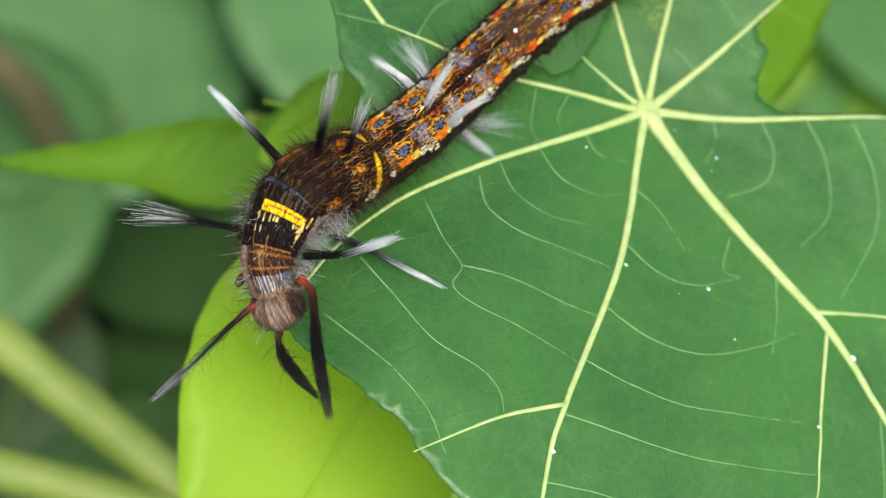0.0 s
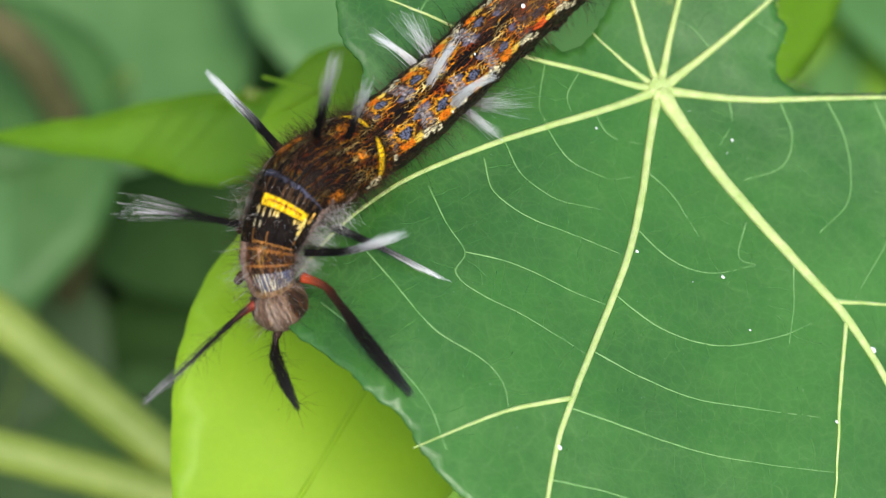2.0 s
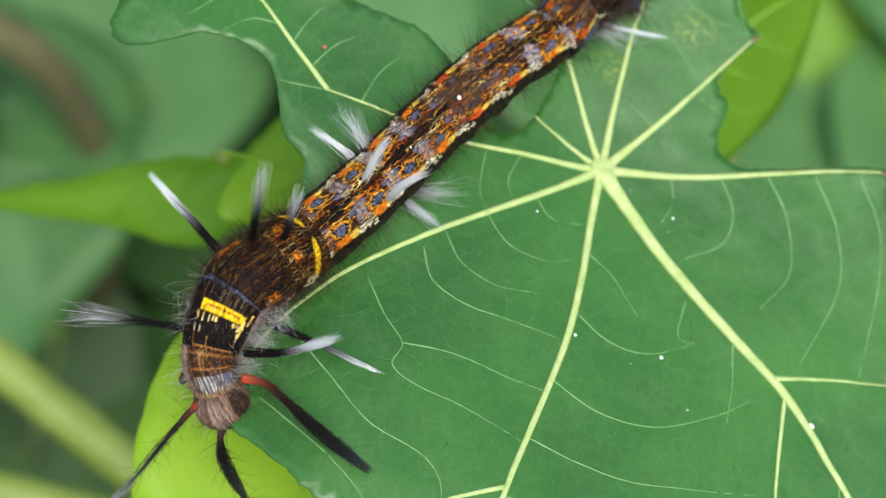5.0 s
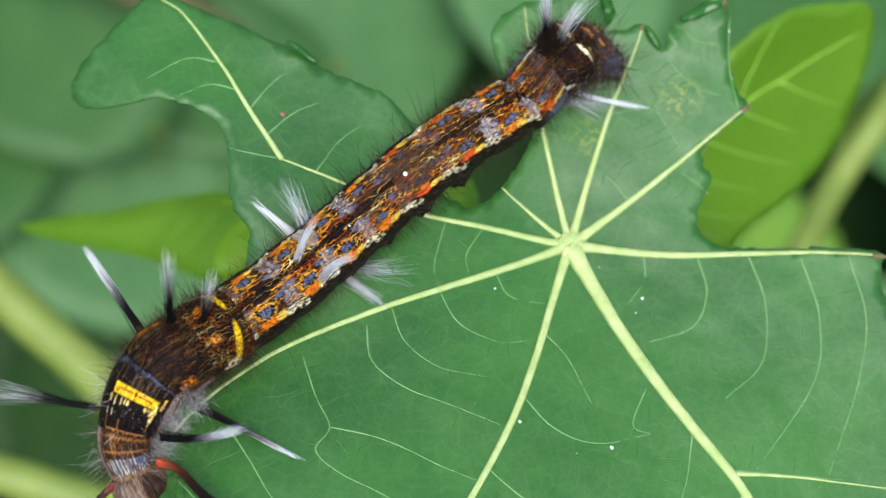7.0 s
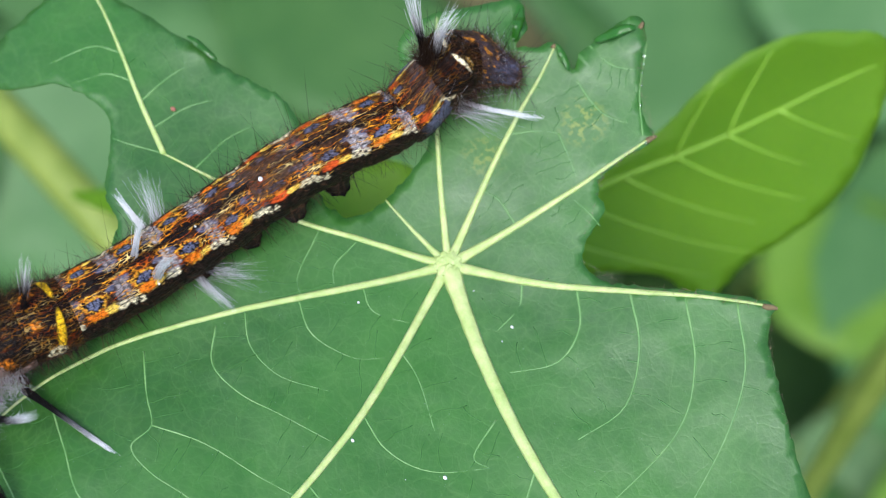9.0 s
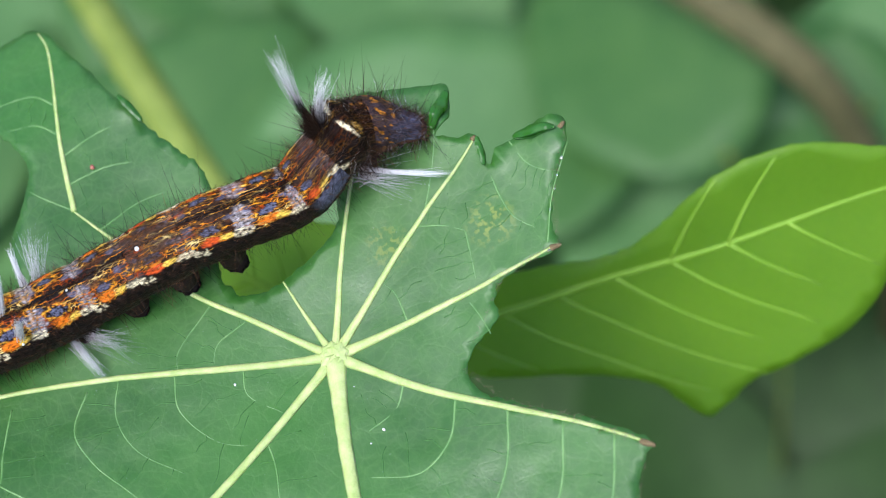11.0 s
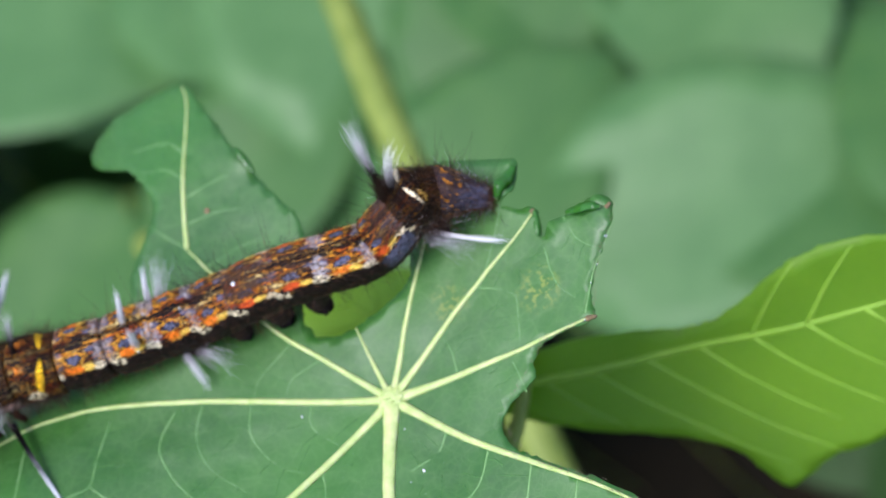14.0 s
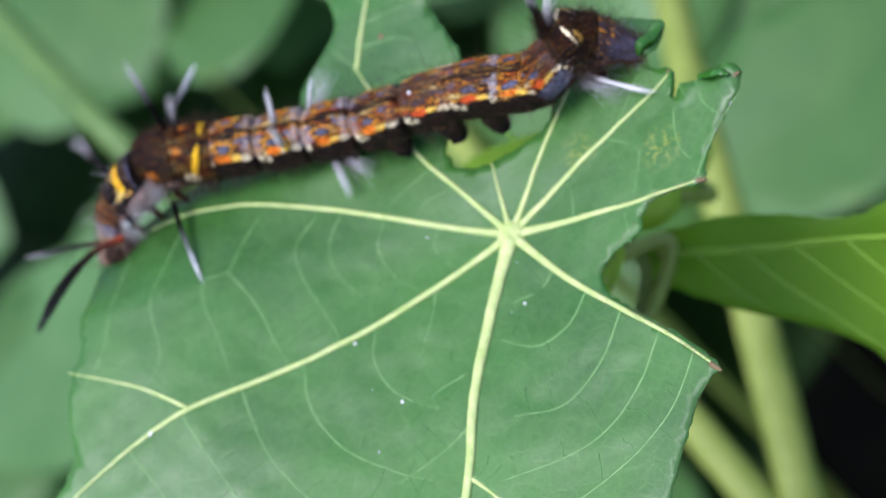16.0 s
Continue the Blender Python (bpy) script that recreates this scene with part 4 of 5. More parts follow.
    col = blend(col, blend(GREY, (0.17, 0.14, 0.14), 0.7 * wrinkle * wrinkle), grey)
    # eye-like blue spot: black rim, orange ring
    d = math.hypot((f2 - 0.42) / 0.15, (w2 - 33) / 7.5) + 0.3 * rag
    small = max(spot(f2, w2, 0.80, 20, 0.09, 5), 0.8 * spot(f2, w2, 0.12, 19, 0.07, 5))
    col = blend(col, BLUE, 0.9 * small)
    if d < 1.95:
        ring_col = (0.84, 0.42, 0.03) if dots > -0.1 else (0.62, 0.17, 0.01)
        col = blend(col, ring_col, (0.75 if i < 8 else 0.2) * min(max((1.95 - d) / 0.3, 0), 1) * (rag > -0.15))
    if d < 1.3:
        col = blend(col, BLACK, min((1.3 - d) / 0.12, 1))
    if d < 1.05:
        col = blend(BLUE if dots < 0.22 else BLACK, BLACK, min(max((d - 0.9) / 0.15, 0), 1))
    net *= 1.0 if d > (1.5 if i < 8 else 1.1) else 0.0
    red = spot(f2, w2, 0.40, 52, 0.18, 7.5)
    col = blend(col, RED if i in (9, 10, 12) else (0.74, 0.17, 0.008), red)
    dab = spot(f2, w2, 0.66, 54, 0.12, 6.5)
    col = blend(col, (0.86, 0.56, 0.08), 0.95 * dab)
    bars = max(spot(f2, w2, 0.10, 66, 0.05, 9), spot(f2, w2, 0.24, 68, 0.045, 8)) if i in (6, 8, 9, 10) else 0.0
    cream = max(spot(f2, w2, 0.90, 58, 0.14, 7.5), spot(f2, w2, 0.03, 60, 0.07, 8), bars)
    col = blend(col, CREAM, 0.95 * cream * min(max(0.7 + 2.2 * rag, 0), 1))
    low = min(max((w2 - 65 - 9 * rag) / 3, 0), 1) * (1 - bars)
    side_col = blend(BLACK, (0.022, 0.011, 0.007), 0.4 + 1.4 * wob2)
    if i == 12:
        side_col = blend(side_col, (0.10, 0.105, 0.15), 0.85 * min(max((f - 0.1) / 0.25, 0), 1) * (w < 96))
    col = blend(col, side_col, low)
    sad = min(1.0, saddle * spot(f, w, 0.4, 0, 0.6, 36))
    col = blend(col, (0.055, 0.028, 0.015), sad)
    if w < 6 + 4 * rag and sad < 0.5:
        col = blend(col, BLACK, 0.8 * (1 - grey))
        net *= 0.3
    if i == 12 and w < 48:
        bare = min(max((f - 0.3) / 0.3, 0), 1)
        col = blend(col, (0.03, 0.014, 0.009), 0.8 * bare)
        net *= 1 - 0.75 * bare
    return col, (1.0 - 0.85 * sad) * net * min(max((64 + 8 * rag - w2) / 4, 0.0), 1) * (1 - 0.7 * min(grey, 1)) * (1 - 0.8 * max(red, dab, cream, small))


caterpillar = empty("caterpillar", mm(-18, -18, 2.6), "dark brown caterpillar with orange net markings and white-tipped hair tufts", "caterpillar")
BASE = V((-18, -18, 2.6))
AROUND, ALONG = 168, 56
segments = []


def segment(i):
    mid, *_ = on_body(i + 0.5)
    verts, faces, paint, grain = [], [], [], []
    lap = 0.2
    lo = -lap if i else 0.0
    for j in range(ALONG + 1):
        f = lo + (1 - lo + (lap if i < NSEG - 1 else 0)) * j / ALONG
        for k in range(AROUND):
            a = 360 * k / AROUND - 180
            u = min(max(i + f, 0.001), NSEG - 0.001)
            p, n, tan = skin_point(u, a)
            c = on_body(u)[0]
            inset = 1.0
            if f < 0 and i:
                inset = 0.99 + 2.2 * f
            if f > 1 and i < NSEG - 1:
                inset = 0.99 - 2.2 * (f - 1)
            if i == 0:
                inset = math.sqrt(max(0.0, 1 - (1 - min(f / 0.55, 1)) ** 2))
            if i == NSEG - 1:
                inset = math.sqrt(max(0.0, 1 - max(0, (f - 0.8) / 0.2) ** 2))
            rough = 0.10 * noise.noise(p * 1.3) + 0.05 * noise.noise(p * 4.0)
            q = c + (p - c) * inset + n * rough
            if i == 0:
                th = math.pi * min(max(f, 0.0), 1.0)
                q = HEAD_MID - tan * math.cos(th) * 2.75 + (p - c).normalized() * math.sin(th) * 2.95 + n * rough
            verts.append((q - mid) * MM)
            col, net = markings(i, f, a, p)
            paint.append((*col, net))
            r = 4.2
            grain.append(((i + f) * 5.7 * 0.42, abs(a) / 57.3 * r, (0 if a > 0 else 20) + i * 0.1))
    for j in range(ALONG):
        for k in range(AROUND):
            m = (k + 1) % AROUND
            faces.append((j * AROUND + k, (j + 1) * AROUND + k, (j + 1) * AROUND + m, j * AROUND + m))
    faces.append(tuple(range(AROUND)))
    faces.append(tuple(range(ALONG * AROUND, (ALONG + 1) * AROUND))[::-1])
    me = raw_mesh("body_segment", verts, faces)
    at = me.attributes.new("paint", "FLOAT_COLOR", "POINT")
    at.data.foreach_set("color", [x for c in paint for x in c])
    at = me.attributes.new("grain", "FLOAT_VECTOR", "POINT")
    at.data.foreach_set("vector", [x for c in grain for x in c])
    name, label = ("head", "grey-brown rounded head") if i == 0 else ("body_segment", "")
    ob = part(name, me, SKIN, caterpillar, label, (mid - BASE) * MM)
    return ob, mid


for i in range(NSEG):
    segments.append(segment(i))


def hairs(name, strands, parent, origin, label=""):
    """Many thin tapered hairs in one mesh. A strand: points in mm, root radius in mm, colours along it."""
    verts, faces, tone = [], [], []
    for pts, r, cols in strands:
        n = len(pts)
        b = len(verts)
        for i, p in enumerate(pts):
            tan = (pts[min(i + 1, n - 1)] - pts[max(i - 1, 0)]).normalized()
            s = tan.cross(V((0.31, 0.87, 0.38)))
            s = s.normalized() if s.length > 1e-4 else V((1, 0, 0))
            t = s.cross(tan)
            k = r * (1 - 0.8 * i / (n - 1))
            for a in (0, 2.094, 4.189):
                verts.append((p - origin + s * math.cos(a) * k + t * math.sin(a) * k) * MM)
                x = i / (n - 1) * (len(cols) - 1)
                lo = int(min(x, len(cols) - 1.001))
                tone.append((*blend(cols[lo], cols[lo + 1], x - lo), 1))
        for i in range(n - 1):
            for a in range(3):
                c = (a + 1) % 3
                faces.append((b + i * 3 + a, b + i * 3 + c, b + i * 3 + 3 + c, b + i * 3 + 3 + a))
    me = raw_mesh(name, verts, faces)
    at = me.attributes.new("tone", "FLOAT_COLOR", "POINT")
    at.data.foreach_set("color", [x for c in tone for x in c])
    return part(name, me, HAIR, parent, label)


H_BLACK, H_BROWN, H_WHITE, H_GREY, H_RUST = (0.006, 0.005, 0.005), (0.034, 0.018, 0.010), (0.82, 0.83, 0.82), (0.42, 0.40, 0.40), (0.20, 0.09, 0.04)
H_PALE = (0.66, 0.68, 0.66)
hair_rnd = random.Random(5)


def jit(k):
    return V((hair_rnd.gauss(0, k), hair_rnd.gauss(0, k), hair_rnd.gauss(0, k)))


def tuft(seg, root, tip, count, width, cols, spread=0.9, label="", bend=V((0, 0, 0)), r=0.045, name="hair_tuft", pinch=0.5):
    """A pencil of hairs from root to tip (mm), a little frayed towards its end."""
    ob, mid = segments[seg]
    root, tip = V(root), V(tip)
    out = []
    for _ in range(count):
        a = root + jit(width * pinch)
        long = hair_rnd.uniform(0.72, 1.05)
        end = root + (tip - root) * long + jit(spread)
        cm = (a + end) / 2 + bend + jit(width * 0.25)
        pts = [a * (1 - t) ** 2 + cm * 2 * t * (1 - t) + end * t * t for t in (0, 0.2, 0.4, 0.6, 0.8, 1)]
        out.append((pts, r, cols))
    return hairs(name, out, ob, mid, label)


def fuzz(i, density):
    """Short scattered hairs of one segment."""
    ob, mid = segments[i]
    out = []
    for _ in range(density):
        a = hair_rnd.uniform(-125, 125)
        f = hair_rnd.random()
        p, n, tan = skin_point(min(i + f, NSEG - 0.02), a, -0.1)
        if i == 0 and f < 0.12:
            continue
        w = abs(a)
        long = hair_rnd.uniform(0.5, 1.6) if w < 70 else hair_rnd.uniform(0.8, 2.6)
        if w < 70 and hair_rnd.random() < (0.09 if i < 13 else 0.12):
            long = hair_rnd.uniform(2.5, 6.2) if i > 4 else hair_rnd.uniform(2.0, 4.0)
        d = (n * 1.0 + tan * hair_rnd.uniform(-0.4, 0.5) + jit(0.25)).normalized()
        cols = [H_BROWN, H_BLACK] if w < 70 else hair_rnd.choice([[H_BROWN, H_RUST], [H_BROWN, H_BLACK], [H_BROWN, H_BLACK], [H_BLACK, H_BROWN]])
        sag = V((0, 0, -0.25 * long)) if w > 60 else V((0, 0, 0))
        if hair_rnd.random() < 0.45:
            d = (tan * hair_rnd.uniform(0.5, 1.2) + n * hair_rnd.uniform(0.1, 0.5) + jit(0.3)).normalized()
            long, cols, sag = hair_rnd.uniform(0.5, 1.1), hair_rnd.choice([[H_BROWN, H_RUST], [H_RUST, H_RUST], [H_BROWN, H_BLACK]]), V((0, 0, 0))
        out.append(([p, p + d * long * 0.5, p + d * long + sag], (0.032 if i > 7 else 0.026) if long > 2.4 else 0.018, cols))
    hairs("fuzz", out, ob, mid)


def whiskers(i, count):
    """Long thin rust and grey hairs round the face and the collar."""
    ob, mid = segments[i]
    out = []
    for _ in range(count):
        a, f = hair_rnd.uniform(-150, 150), hair_rnd.uniform(0.15, 1)
        p, n, tan = skin_point(i + f, a, -0.4)
        long = hair_rnd.uniform(0.8, 3.4)
        d = (n - tan * hair_rnd.uniform(0.1, 0.9) + jit(0.3)).normalized()
        cols = hair_rnd.choice([[H_BROWN, H_RUST], [H_GREY, H_WHITE], [H_RUST, H_GREY], [H_BROWN, H_BLACK]])
        out.append(([p, p + d * long * 0.5 + jit(0.05), p + d * long + jit(0.15)], 0.014, cols))
    hairs("whisker_fringe", out, ob, mid)


for i in (0, 1, 2, 13, 14):
    whiskers(i, 260)
for i in range(NSEG):
    fuzz(i, 1700 if i in (3, 4, 13) else 1100 if i == 14 else 480)

BW = [H_BLACK, H_BLACK, H_BLACK, H_BLACK, H_BLACK, H_WHITE, H_WHITE, H_WHITE]
WW = [H_GREY, H_WHITE, H_WHITE]
# long pencils of the front
tuft(3, (-26.0, -42.8, 10.6), (-38.2, -39.1, 6.6), 150, 0.45, BW, 0.2, "black hair pencil with a white tip", V((0, 0, 1.0)), 0.04)
tuft(4, (-24.4, -40.6, 13.6), (-27.3, -38.4, 25.4), 60, 0.4, [H_BLACK, H_BLACK, H_BLACK, H_GREY, H_WHITE], 0.42, "black hair pencil with a white tip", r=0.032)
tuft(4, (-22.0, -38.8, 13.8), (-23.8, -35.4, 20.5), 44, 0.4, [H_BLACK, H_BLACK, H_BLACK, H_GREY, H_WHITE], 0.42, "black hair pencil with a white tip", r=0.032)
tuft(2, (-25.0, -51.0, 8.8), (-34.4, -57.4, 9.2), 60, 0.3, [H_BLACK, H_BLACK, H_BLACK, H_BLACK, H_BLACK, H_GREY, H_WHITE], 0.6, "black hair pencil with a frayed white tip", V((0, 0, 0.8)), 0.032)
tuft(2, (-18.0, -49.0, 9.6), (-11.6, -44.4, 17.6), 90, 0.4, BW, 0.26, "black hair pencil with a white tip", V((1.5, 0.2, -1.4)), 0.036)
tuft(3, (-17.8, -44.0, 7.4), (-4.5, -40.7, 7.8), 90, 0.4, BW, 0.13, "black hair pencil with a white tip", V((0, 0, 1.2)), 0.04)
# tufts of the middle
tuft(7, (-22.0, -23.6, 8.6), (-28.3, -23.3, 7.5), 70, 0.5, WW, 0.22, "white hair tuft", V((0, 0, 1.0)), r=0.03)
tuft(7, (-21.8, -22.0, 9.4), (-27.0, -19.8, 9.6), 60, 0.9, [H_GREY, H_PALE, H_PALE], 0.9, "wispy white hair tuft", r=0.016)
tuft(6, (-16.6, -26.0, 11.4), (-14.8, -23.9, 18.0), 75, 0.55, WW, 0.28, "white hair tuft", V((-0.5, 0.3, 0.2)), r=0.028)
tuft(6, (-19.8, -26.6, 11.6), (-20.2, -23.5, 18.6), 60, 0.5, WW, 0.25, "white hair tuft", V((-0.3, 0.2, 0.2)), r=0.028)
tuft(7, (-15.2, -22.4, 6.0), (-10.5, -21.6, 4.8), 70, 0.5, [H_GREY, H_PALE, H_PALE], 0.3, "white hair tuft", r=0.022)
tuft(7, (-15.0, -20.6, 6.0), (-10.8, -17.2, 6.2), 60, 0.9, [H_GREY, H_PALE, H_PALE], 0.9, "wispy white hair tuft", r=0.015)
# tufts of the tail end
tuft(13, (-18.2, 11.4, 11.6), (-23.6, 12.2, 20.0), 60, 0.5, [H_BLACK, H_BLACK, H_BLACK, H_GREY, H_PALE, H_WHITE], 0.5, "black hair pencil with a white tip", V((1.0, -0.4, 0.8)), 0.034)
tuft(13, (-17.0, 12.2, 11.6), (-19.2, 15.4, 18.8), 60, 0.5, [H_BLACK, H_BLACK, H_GREY, H_PALE, H_WHITE], 0.5, "black hair pencil with a white tip", V((-0.8, -0.8, 0.9)), 0.032)
tuft(13, (-14.2, 13.4, 6.0), (-8.6, 20.8, 5.0), 46, 0.35, WW, 0.22, "white hair tuft", V((0.5, -0.3, 0.4)), 0.034)
tuft(13, (-14.0, 12.6, 5.4), (-9.8, 17.4, 4.4), 60, 0.9, [H_GREY, H_PALE, H_PALE], 1.1, "wispy white hair tuft", r=0.018)
tuft(13, (-17.4, 11.8, 10.2), (-18.6, 11.6, 14.4), 480, 1.3, [H_BLACK, H_BROWN], 0.8, "dark brown hair cushion", r=0.036)
for seg, u in ((2, 2.5), (3, 3.35), (1, 1.5)):
    for s_ in (-1, 1):
        if u > 3 and s_ < 0:
            continue
        p_, n_, t_ = skin_point(u, 80 * s_)
        tuft(seg, p_, p_ + n_ * 1.7 + V((0, 0, -0.4)), 150 if s_ > 0 else 14, 1.5, [(0.30, 0.25, 0.22), H_PALE], 1.0, "pale grey side hair", r=0.016)


def arm(seg, points, cols, count, brush, label):
    """A fleshy red-based process of the front that ends in a brush of dark hair. Its pivot is its root."""
    ob, mid = segments[seg]
    root = V(points[0])
    path = [V(p[:3]) for p in spline(points, 8)]
    n = len(path)
    wide = [float(np.interp(k / (n - 1), (0, 0.25, 0.5, 0.75, 1.0), brush)) for k in range(n)]
    strands = []
    for _ in range(count):
        s = hair_rnd.randrange(2, n - 4)
        e = min(s + hair_rnd.randrange(4, 10), n - 1)
        off = jit(1.0).normalized()
        pts = [path[k] + off * wide[k] * hair_rnd.uniform(0.5, 1.1) for k in (s, (2 * s + e) // 3, (s + 2 * e) // 3, e)]
        strands.append((pts, 0.026, [cols[min(int(s / n * len(cols)), len(cols) - 1)], cols[min(int(e / n * len(cols)), len(cols) - 1)]]))
    # stray bristles
    for _ in range(130):
        s = hair_rnd.randrange(n // 5, n - 1)
        tan = (path[s + 1] - path[s]).normalized()
        out = (jit(1.0).normalized() + tan * 0.7).normalized()
        long = hair_rnd.uniform(0.8, 3.4)
        strands.append(([path[s], path[s] + out * long * 0.5, path[s] + out * long + tan * 0.4], 0.02, [H_BLACK, H_BROWN]))
    me_v, me_f = tube([p * MM for p in path], [MM * float(np.interp(i / (n - 1), (0, 0.12, 0.3, 1), (0.52, 0.44, 0.28, 0.05))) for i in range(n)], 8, 1.0, root * MM, 0.3)
    me = raw_mesh("arm", me_v, me_f)
    at = me.attributes.new("tone", "FLOAT_COLOR", "POINT")
    tone = []
    for i in range(n):
        x = i / (n - 1) * (len(cols) - 1)
        lo = int(min(x, len(cols) - 1.001))
        tone += [(*blend(cols[lo], cols[lo + 1], x - lo), 1)] * 8
    at.data.foreach_set("color", [x for c in tone for x in c])
    core = part("hair_arm", me, HAIR, ob, label, (root - mid) * MM)
    return core, strands, root


ARM_COLS = [(0.55, 0.07, 0.02), (0.16, 0.04, 0.02), (0.05, 0.022, 0.014), (0.02, 0.012, 0.01), H_BLACK, H_BLACK, (0.03, 0.03, 0.036)]
SIDE_COLS = [(0.45, 0.05, 0.02), (0.04, 0.018, 0.014), H_BLACK, H_BLACK, (0.05, 0.05, 0.05), (0.30, 0.30, 0.30)]
arms = []
for seg, pts, cols, count, brush, label in (
        (1, [(-16.6, -50.9, 8.4), (-14.4, -51.4, 10.6), (-11.8, -52.8, 11.6), (-7.2, -54.8, 11.8), (-1.6, -56.5, 11.2)], ARM_COLS, 620, (0.4, 0.42, 0.5, 0.85, 0.5), "red-based dark hairy feeler"),
        (1, [(-18.7, -55.0, 5.4), (-18.9, -57.0, 5.6), (-18.9, -60.4, 5.4), (-18.9, -64.6, 4.8), (-19.0, -70.2, 4.2)], SIDE_COLS, 110, (0.3, 0.4, 0.5, 0.6, 0.6), "red-based dark hairy feeler with a frayed pale tip"),
        (0, [(-15.4, -54.9, 4.0), (-14.2, -56.2, 3.2), (-12.0, -57.2, 2.8), (-7.6, -58.0, 2.6)], ARM_COLS[2:], 520, (0.2, 0.3, 0.75, 0.75, 0.3), "dark hairy feeler")):
    core, strands, root = arm(seg, pts, cols, count, brush, label)
    me_holder = hairs("arm_hair", strands, None, root)
    # the hair joins the fleshy core in one mesh
    bm = bmesh.new()
    bm.from_mesh(core.data)
    bm.from_mesh(me_holder.data)
    bm.to_mesh(core.data)
    bm.free()
    bpy.data.objects.remove(me_holder)
    arms.append(core)


def grain_on_back(seg, at, size):
    """A tiny white grain that sticks to the skin."""
    ob, mid = segments[seg]
    bm = bmesh.new()
    bmesh.ops.create_icosphere(bm, subdivisions=2, radius=size * MM)
    for v in bm.verts:
        v.co *= 1 + 0.25 * noise.noise(v.co * 3000)
    me = bpy.data.meshes.new("white_grain")
    bm.to_mesh(me)
    bm.free()
    part("white_grain", me, SPECK, ob, "tiny white grain", (V(at) - mid) * MM)


for u_, a_, size_ in ((9.28, 3, 0.26), (7.75, 6, 0.13), (6.6, 52, 0.15)):
    grain_on_back(int(u_), skin_point(u_, a_)[0], size_)


def leg(seg, u, ang, size, name, label):
    """A short stubby leg that reaches down to the leaf."""
    ob, mid = segments[seg]
    p, n, tan = skin_point(u, ang, -0.6)
    foot_z = main_height(p.x + n.x * 0.5, p.y + n.y * 0.5) + 0.25
    foot = V((p.x + n.x * 0.5, p.y + n.y * 0.5, min(foot_z, p.z - 0.8)))
    pts = [(p - n * 0.6) * MM, ((p + foot) / 2 + n * 0.15) * MM, foot * MM]
    path = [V(q) for q in spline([tuple(q) for q in pts], 6)]
    m = len(path)
    me = raw_mesh(name, *tube(path, [MM * size * (1.25 - 0.55 * (i / m) ** 0.8 + 0.10 * math.sin(i * 2.2)) for i in range(m)], 18, 1.0, mid * MM, 0.3))
    at = me.attributes.new("tone", "FLOAT_COLOR", "POINT")
    at.data.foreach_set("color", [x for i in range(m * 18) for x in (*((0.016, 0.008, 0.006) if size > 0.6 else (0.07, 0.022, 0.010)), 1)])
    part(name, me, HAIR, ob, label)


for seg in (7, 8, 9, 10):
    for s in (-1, 1):
        leg(seg, seg + 0.55, 146 * s, 1.55, "proleg", "thick dark brown proleg")
for s in (-1, 1):
    leg(13, 13.6, 138 * s, 1.2, "proleg", "thick dark brown proleg")
for seg in (1, 2, 3):
    for s in (-1, 1):
        leg(seg, seg + 0.5, 122 * s, 0.5, "leg", "small rust-brown jointed leg")


# ---------------------------------------------------------------- what moves
# how far the body has drawn back along the leaf, in mm: seconds, then at the places along the body named in ALONG_BODY
ALONG_BODY = (-60, -50, -42, -32, -26, -19, -14, -10, -5, 0, 5, 10, 15, 22)
SHIFT_Y = [
    (13.0, 0, 0, 0, 0, 0, 0, 0, 0, 0, 0, 0, 0, 0, 0),
    (13.5, 0, 0.1, 0.4, 0.5, 0.5, 0.4, 0.4, 0.4, 0.3, 0.3, 0.3, 0.2, 0.1, 0),
    (14.0, 0, 0.3, 1.2, 2.0, 2.8, 2.7, 2.0, 1.5, 0.8, 0.5, 0.4, 0.3, 0.1, 0),
    (14.5, 0, 0.3, 1.3, 2.0, 2.9, 3.0, 2.8, 2.4, 1.9, 1.3, 0.9, 0.5, 0.2, 0),
    (15.0, 0, 0.2, 1.2, 1.6, 2.4, 3.2, 3.6, 3.8, 3.3, 2.6, 2.0, 1.4, 0.8, 0.1),
    (15.5, 0, 0, 1.1, 1.2, 2.2, 3.3, 4.1, 5.0, 4.8, 4.0, 2.8, 1.8, 1.1, 0.2),
    (16.0, 0, 0, 1.1, 1.0, 2.2, 3.5, 4.3, 5.4, 5.9, 5.2, 3.8, 2.5, 2.0, 0.8)]
SHIFT_X = [(13.0, 0, 0, 0, 0), (14.5, 0.5, -0.2, -0.8, 0.3), (16.0, 0.8, -1.0, -1.6, 0.4)]
# the slow sway of the front end at the start
SWAY = [(0, -1.25, 0.5), (0.5, -0.5, 0.15), (1, -0.3, 0.15), (2, -0.05, 0), (3, 0, 0.1), (4, 0.25, 0), (7, 0.55, -0.2), (8.5, 0.4, -0.1), (10.5, 0, 0)]
FRONT_SHARE = (1.0, 1.0, 0.95, 0.75, 0.4, 0.15)


def at_time(table, t):
    cols = list(zip(*table))
    return [float(np.interp(t, cols[0], c)) for c in cols[1:]]


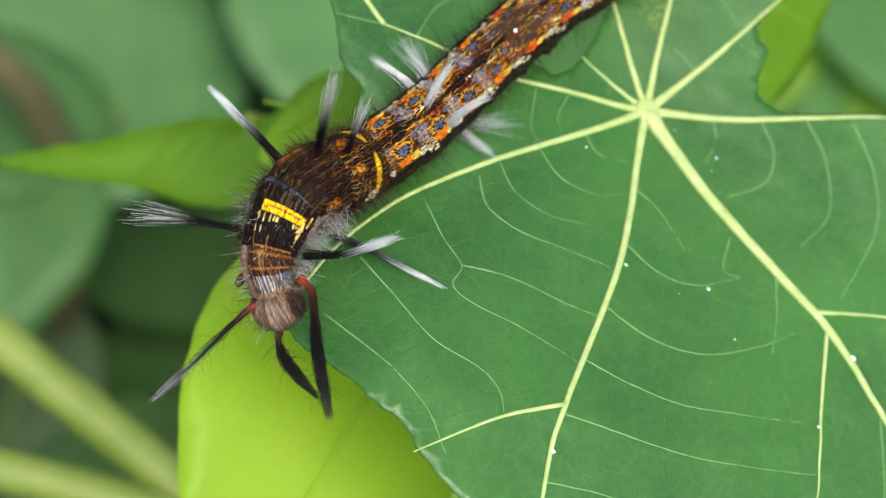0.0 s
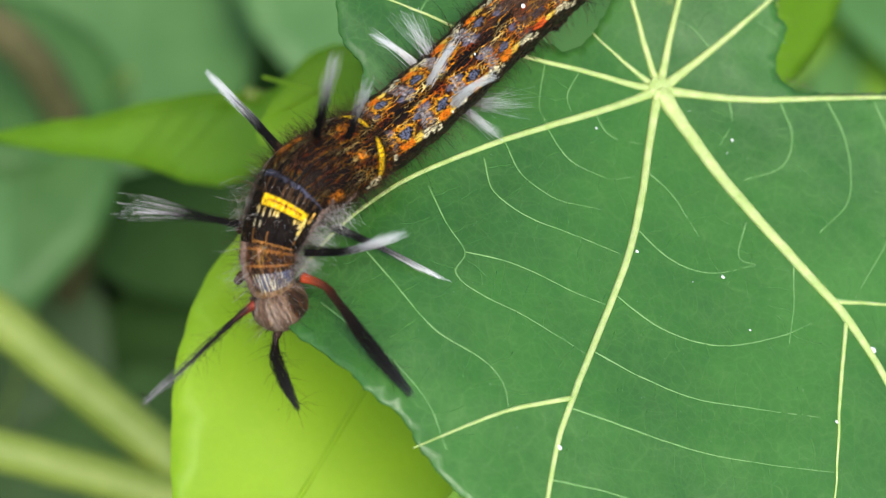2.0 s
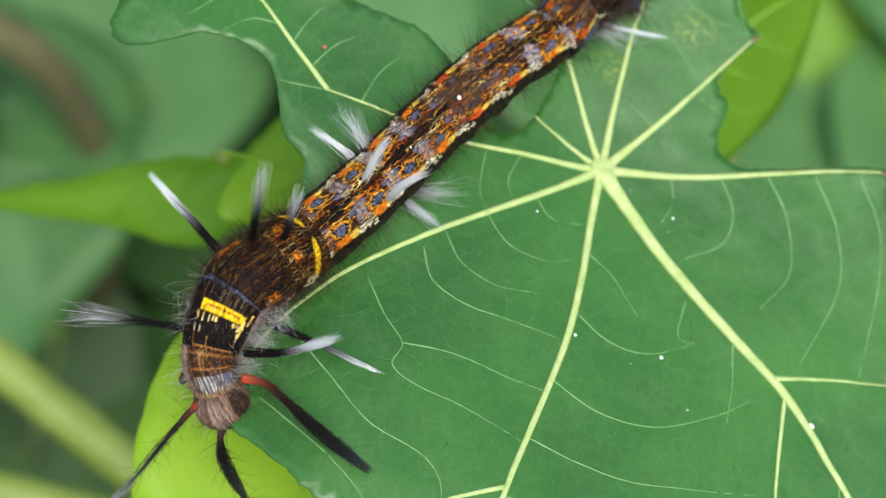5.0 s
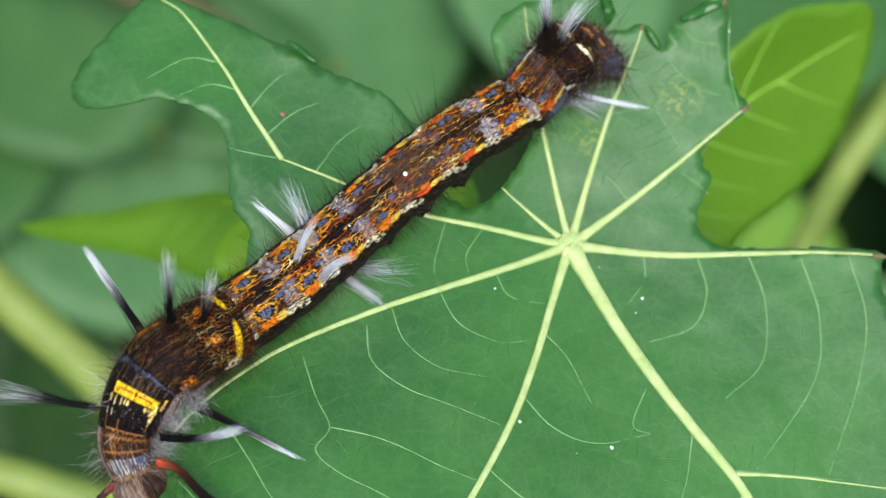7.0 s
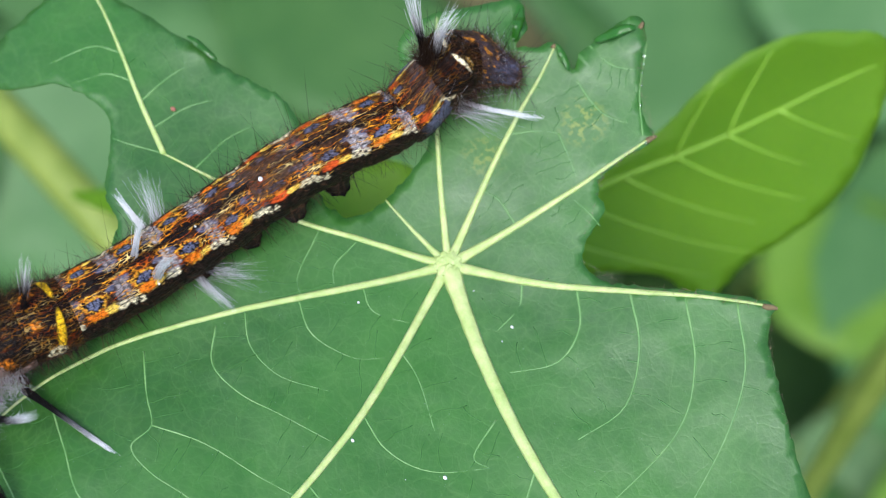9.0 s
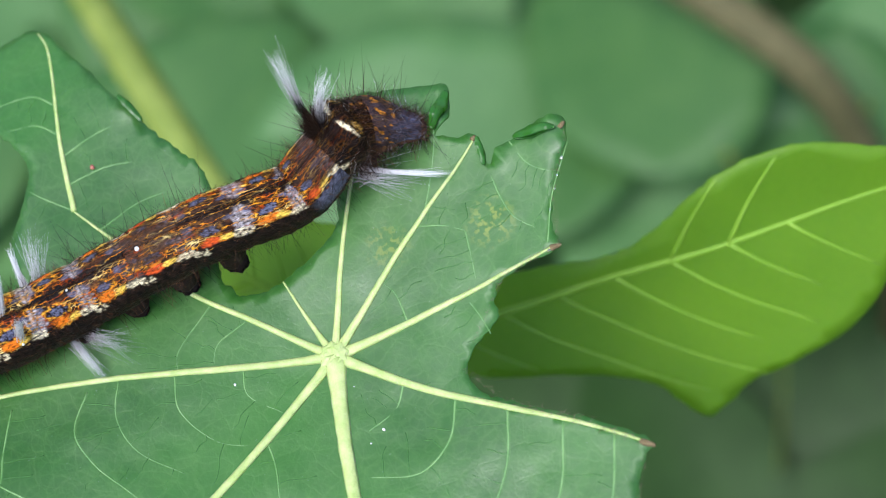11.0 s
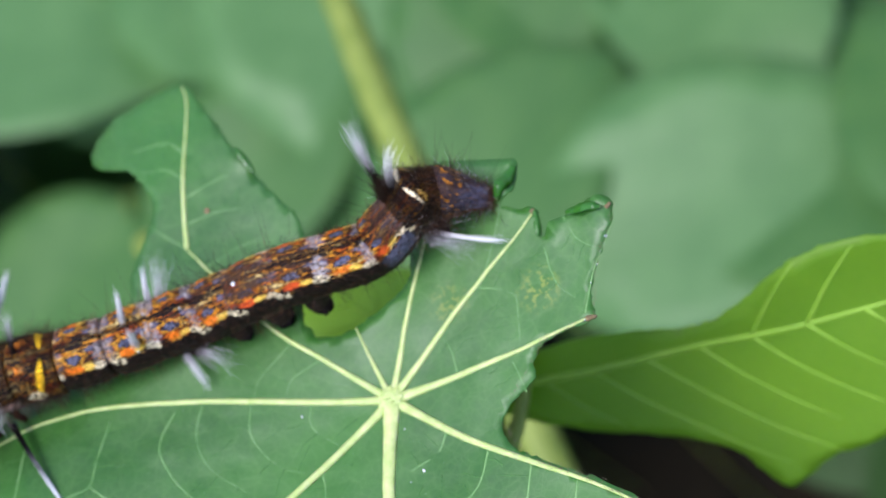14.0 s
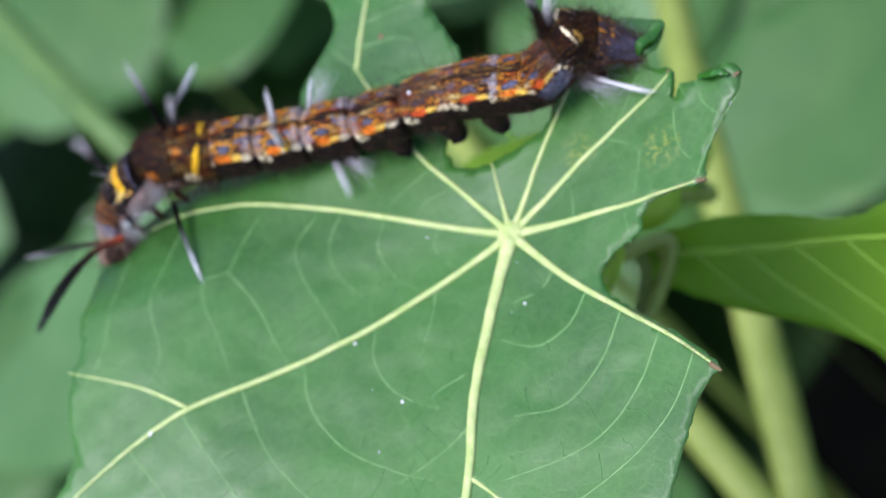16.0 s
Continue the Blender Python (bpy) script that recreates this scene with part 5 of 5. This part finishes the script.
def body_shift(i, y, t):
    sx, sy = at_time(SWAY, t)
    k = FRONT_SHARE[i] if i < len(FRONT_SHARE) else 0.0
    dy = float(np.interp(y, ALONG_BODY, at_time(SHIFT_Y, t)))
    dx = float(np.interp(y, (-50, -42, -32, -14), at_time(SHIFT_X, t)))
    return mm(k * sx + dx, k * sy + dy, 0)


TIMES = (0, 0.5, 1, 2, 3, 4, 7, 8.2, 9.2, 10.3, 11, 12, 13, 13.5, 14, 14.5, 15, 15.5, 16)
# swing of the feelers about their roots, in degrees
SWING_LONG = [(0, -24), (0.2, -25), (0.4, -15), (0.6, -7), (0.8, -8), (1.0, 3), (1.2, 3), (1.5, 0), (1.8, 2), (2.1, 9), (2.5, 8), (2.8, 14), (3.1, 14), (3.5, 5), (3.8, 16), (4.2, 18),
              (6.5, 22), (7.5, 20), (10, 4), (13, -10), (16, -28)]
SWING_SHORT = [(0, 2), (0.2, -20), (0.4, -20), (0.6, -10), (1.0, 4), (1.5, 0), (1.8, -22), (2.1, -10), (2.5, -2), (2.8, 8), (3.1, 12), (3.5, -2), (4.2, -10), (6.5, -8), (10, 0), (16, -15)]
SWING_SIDE = [(0, -5), (0.5, -3), (1.5, 0), (2, -6), (3.1, 3), (4.2, 0), (10, 0), (16, -14)]


# the tail end swings back between the two rests: share of the swing, then shift in mm and turn in degrees by segment
TAIL_SWING = [(0, 1.0), (8.2, 1.0), (9.2, 0.65), (10.3, 0.12), (11, 0.03), (11.5, 0), (16, 0)]
TAIL_BEND = {11: (0.4, 0.0, -3), 12: (1.5, 0.0, -9), 13: (2.9, -0.4, -20), 14: (4.7, -1.2, -30)}


def motions():
    for i, (ob, mid) in enumerate(segments):
        rest = ob.location.copy()
        dx, dy, turn = TAIL_BEND.get(i, (0, 0, 0))
        rows = []
        for t in TIMES:
            k, = at_time(TAIL_SWING, t)
            rows.append((t, Matrix.Translation(rest + body_shift(i, mid.y, t) + mm(k * dx, k * dy)) @ pose(0, 0, 0, 0, 0, k * turn)))
        walk(ob, rows)
    for core, table in zip(arms, (SWING_LONG, SWING_SIDE, SWING_SHORT)):
        rest = core.location.copy()
        walk(core, [(t, Matrix.Translation(rest) @ pose(0, 0, 0, 0, 0, a)) for t, a in table])


motions()
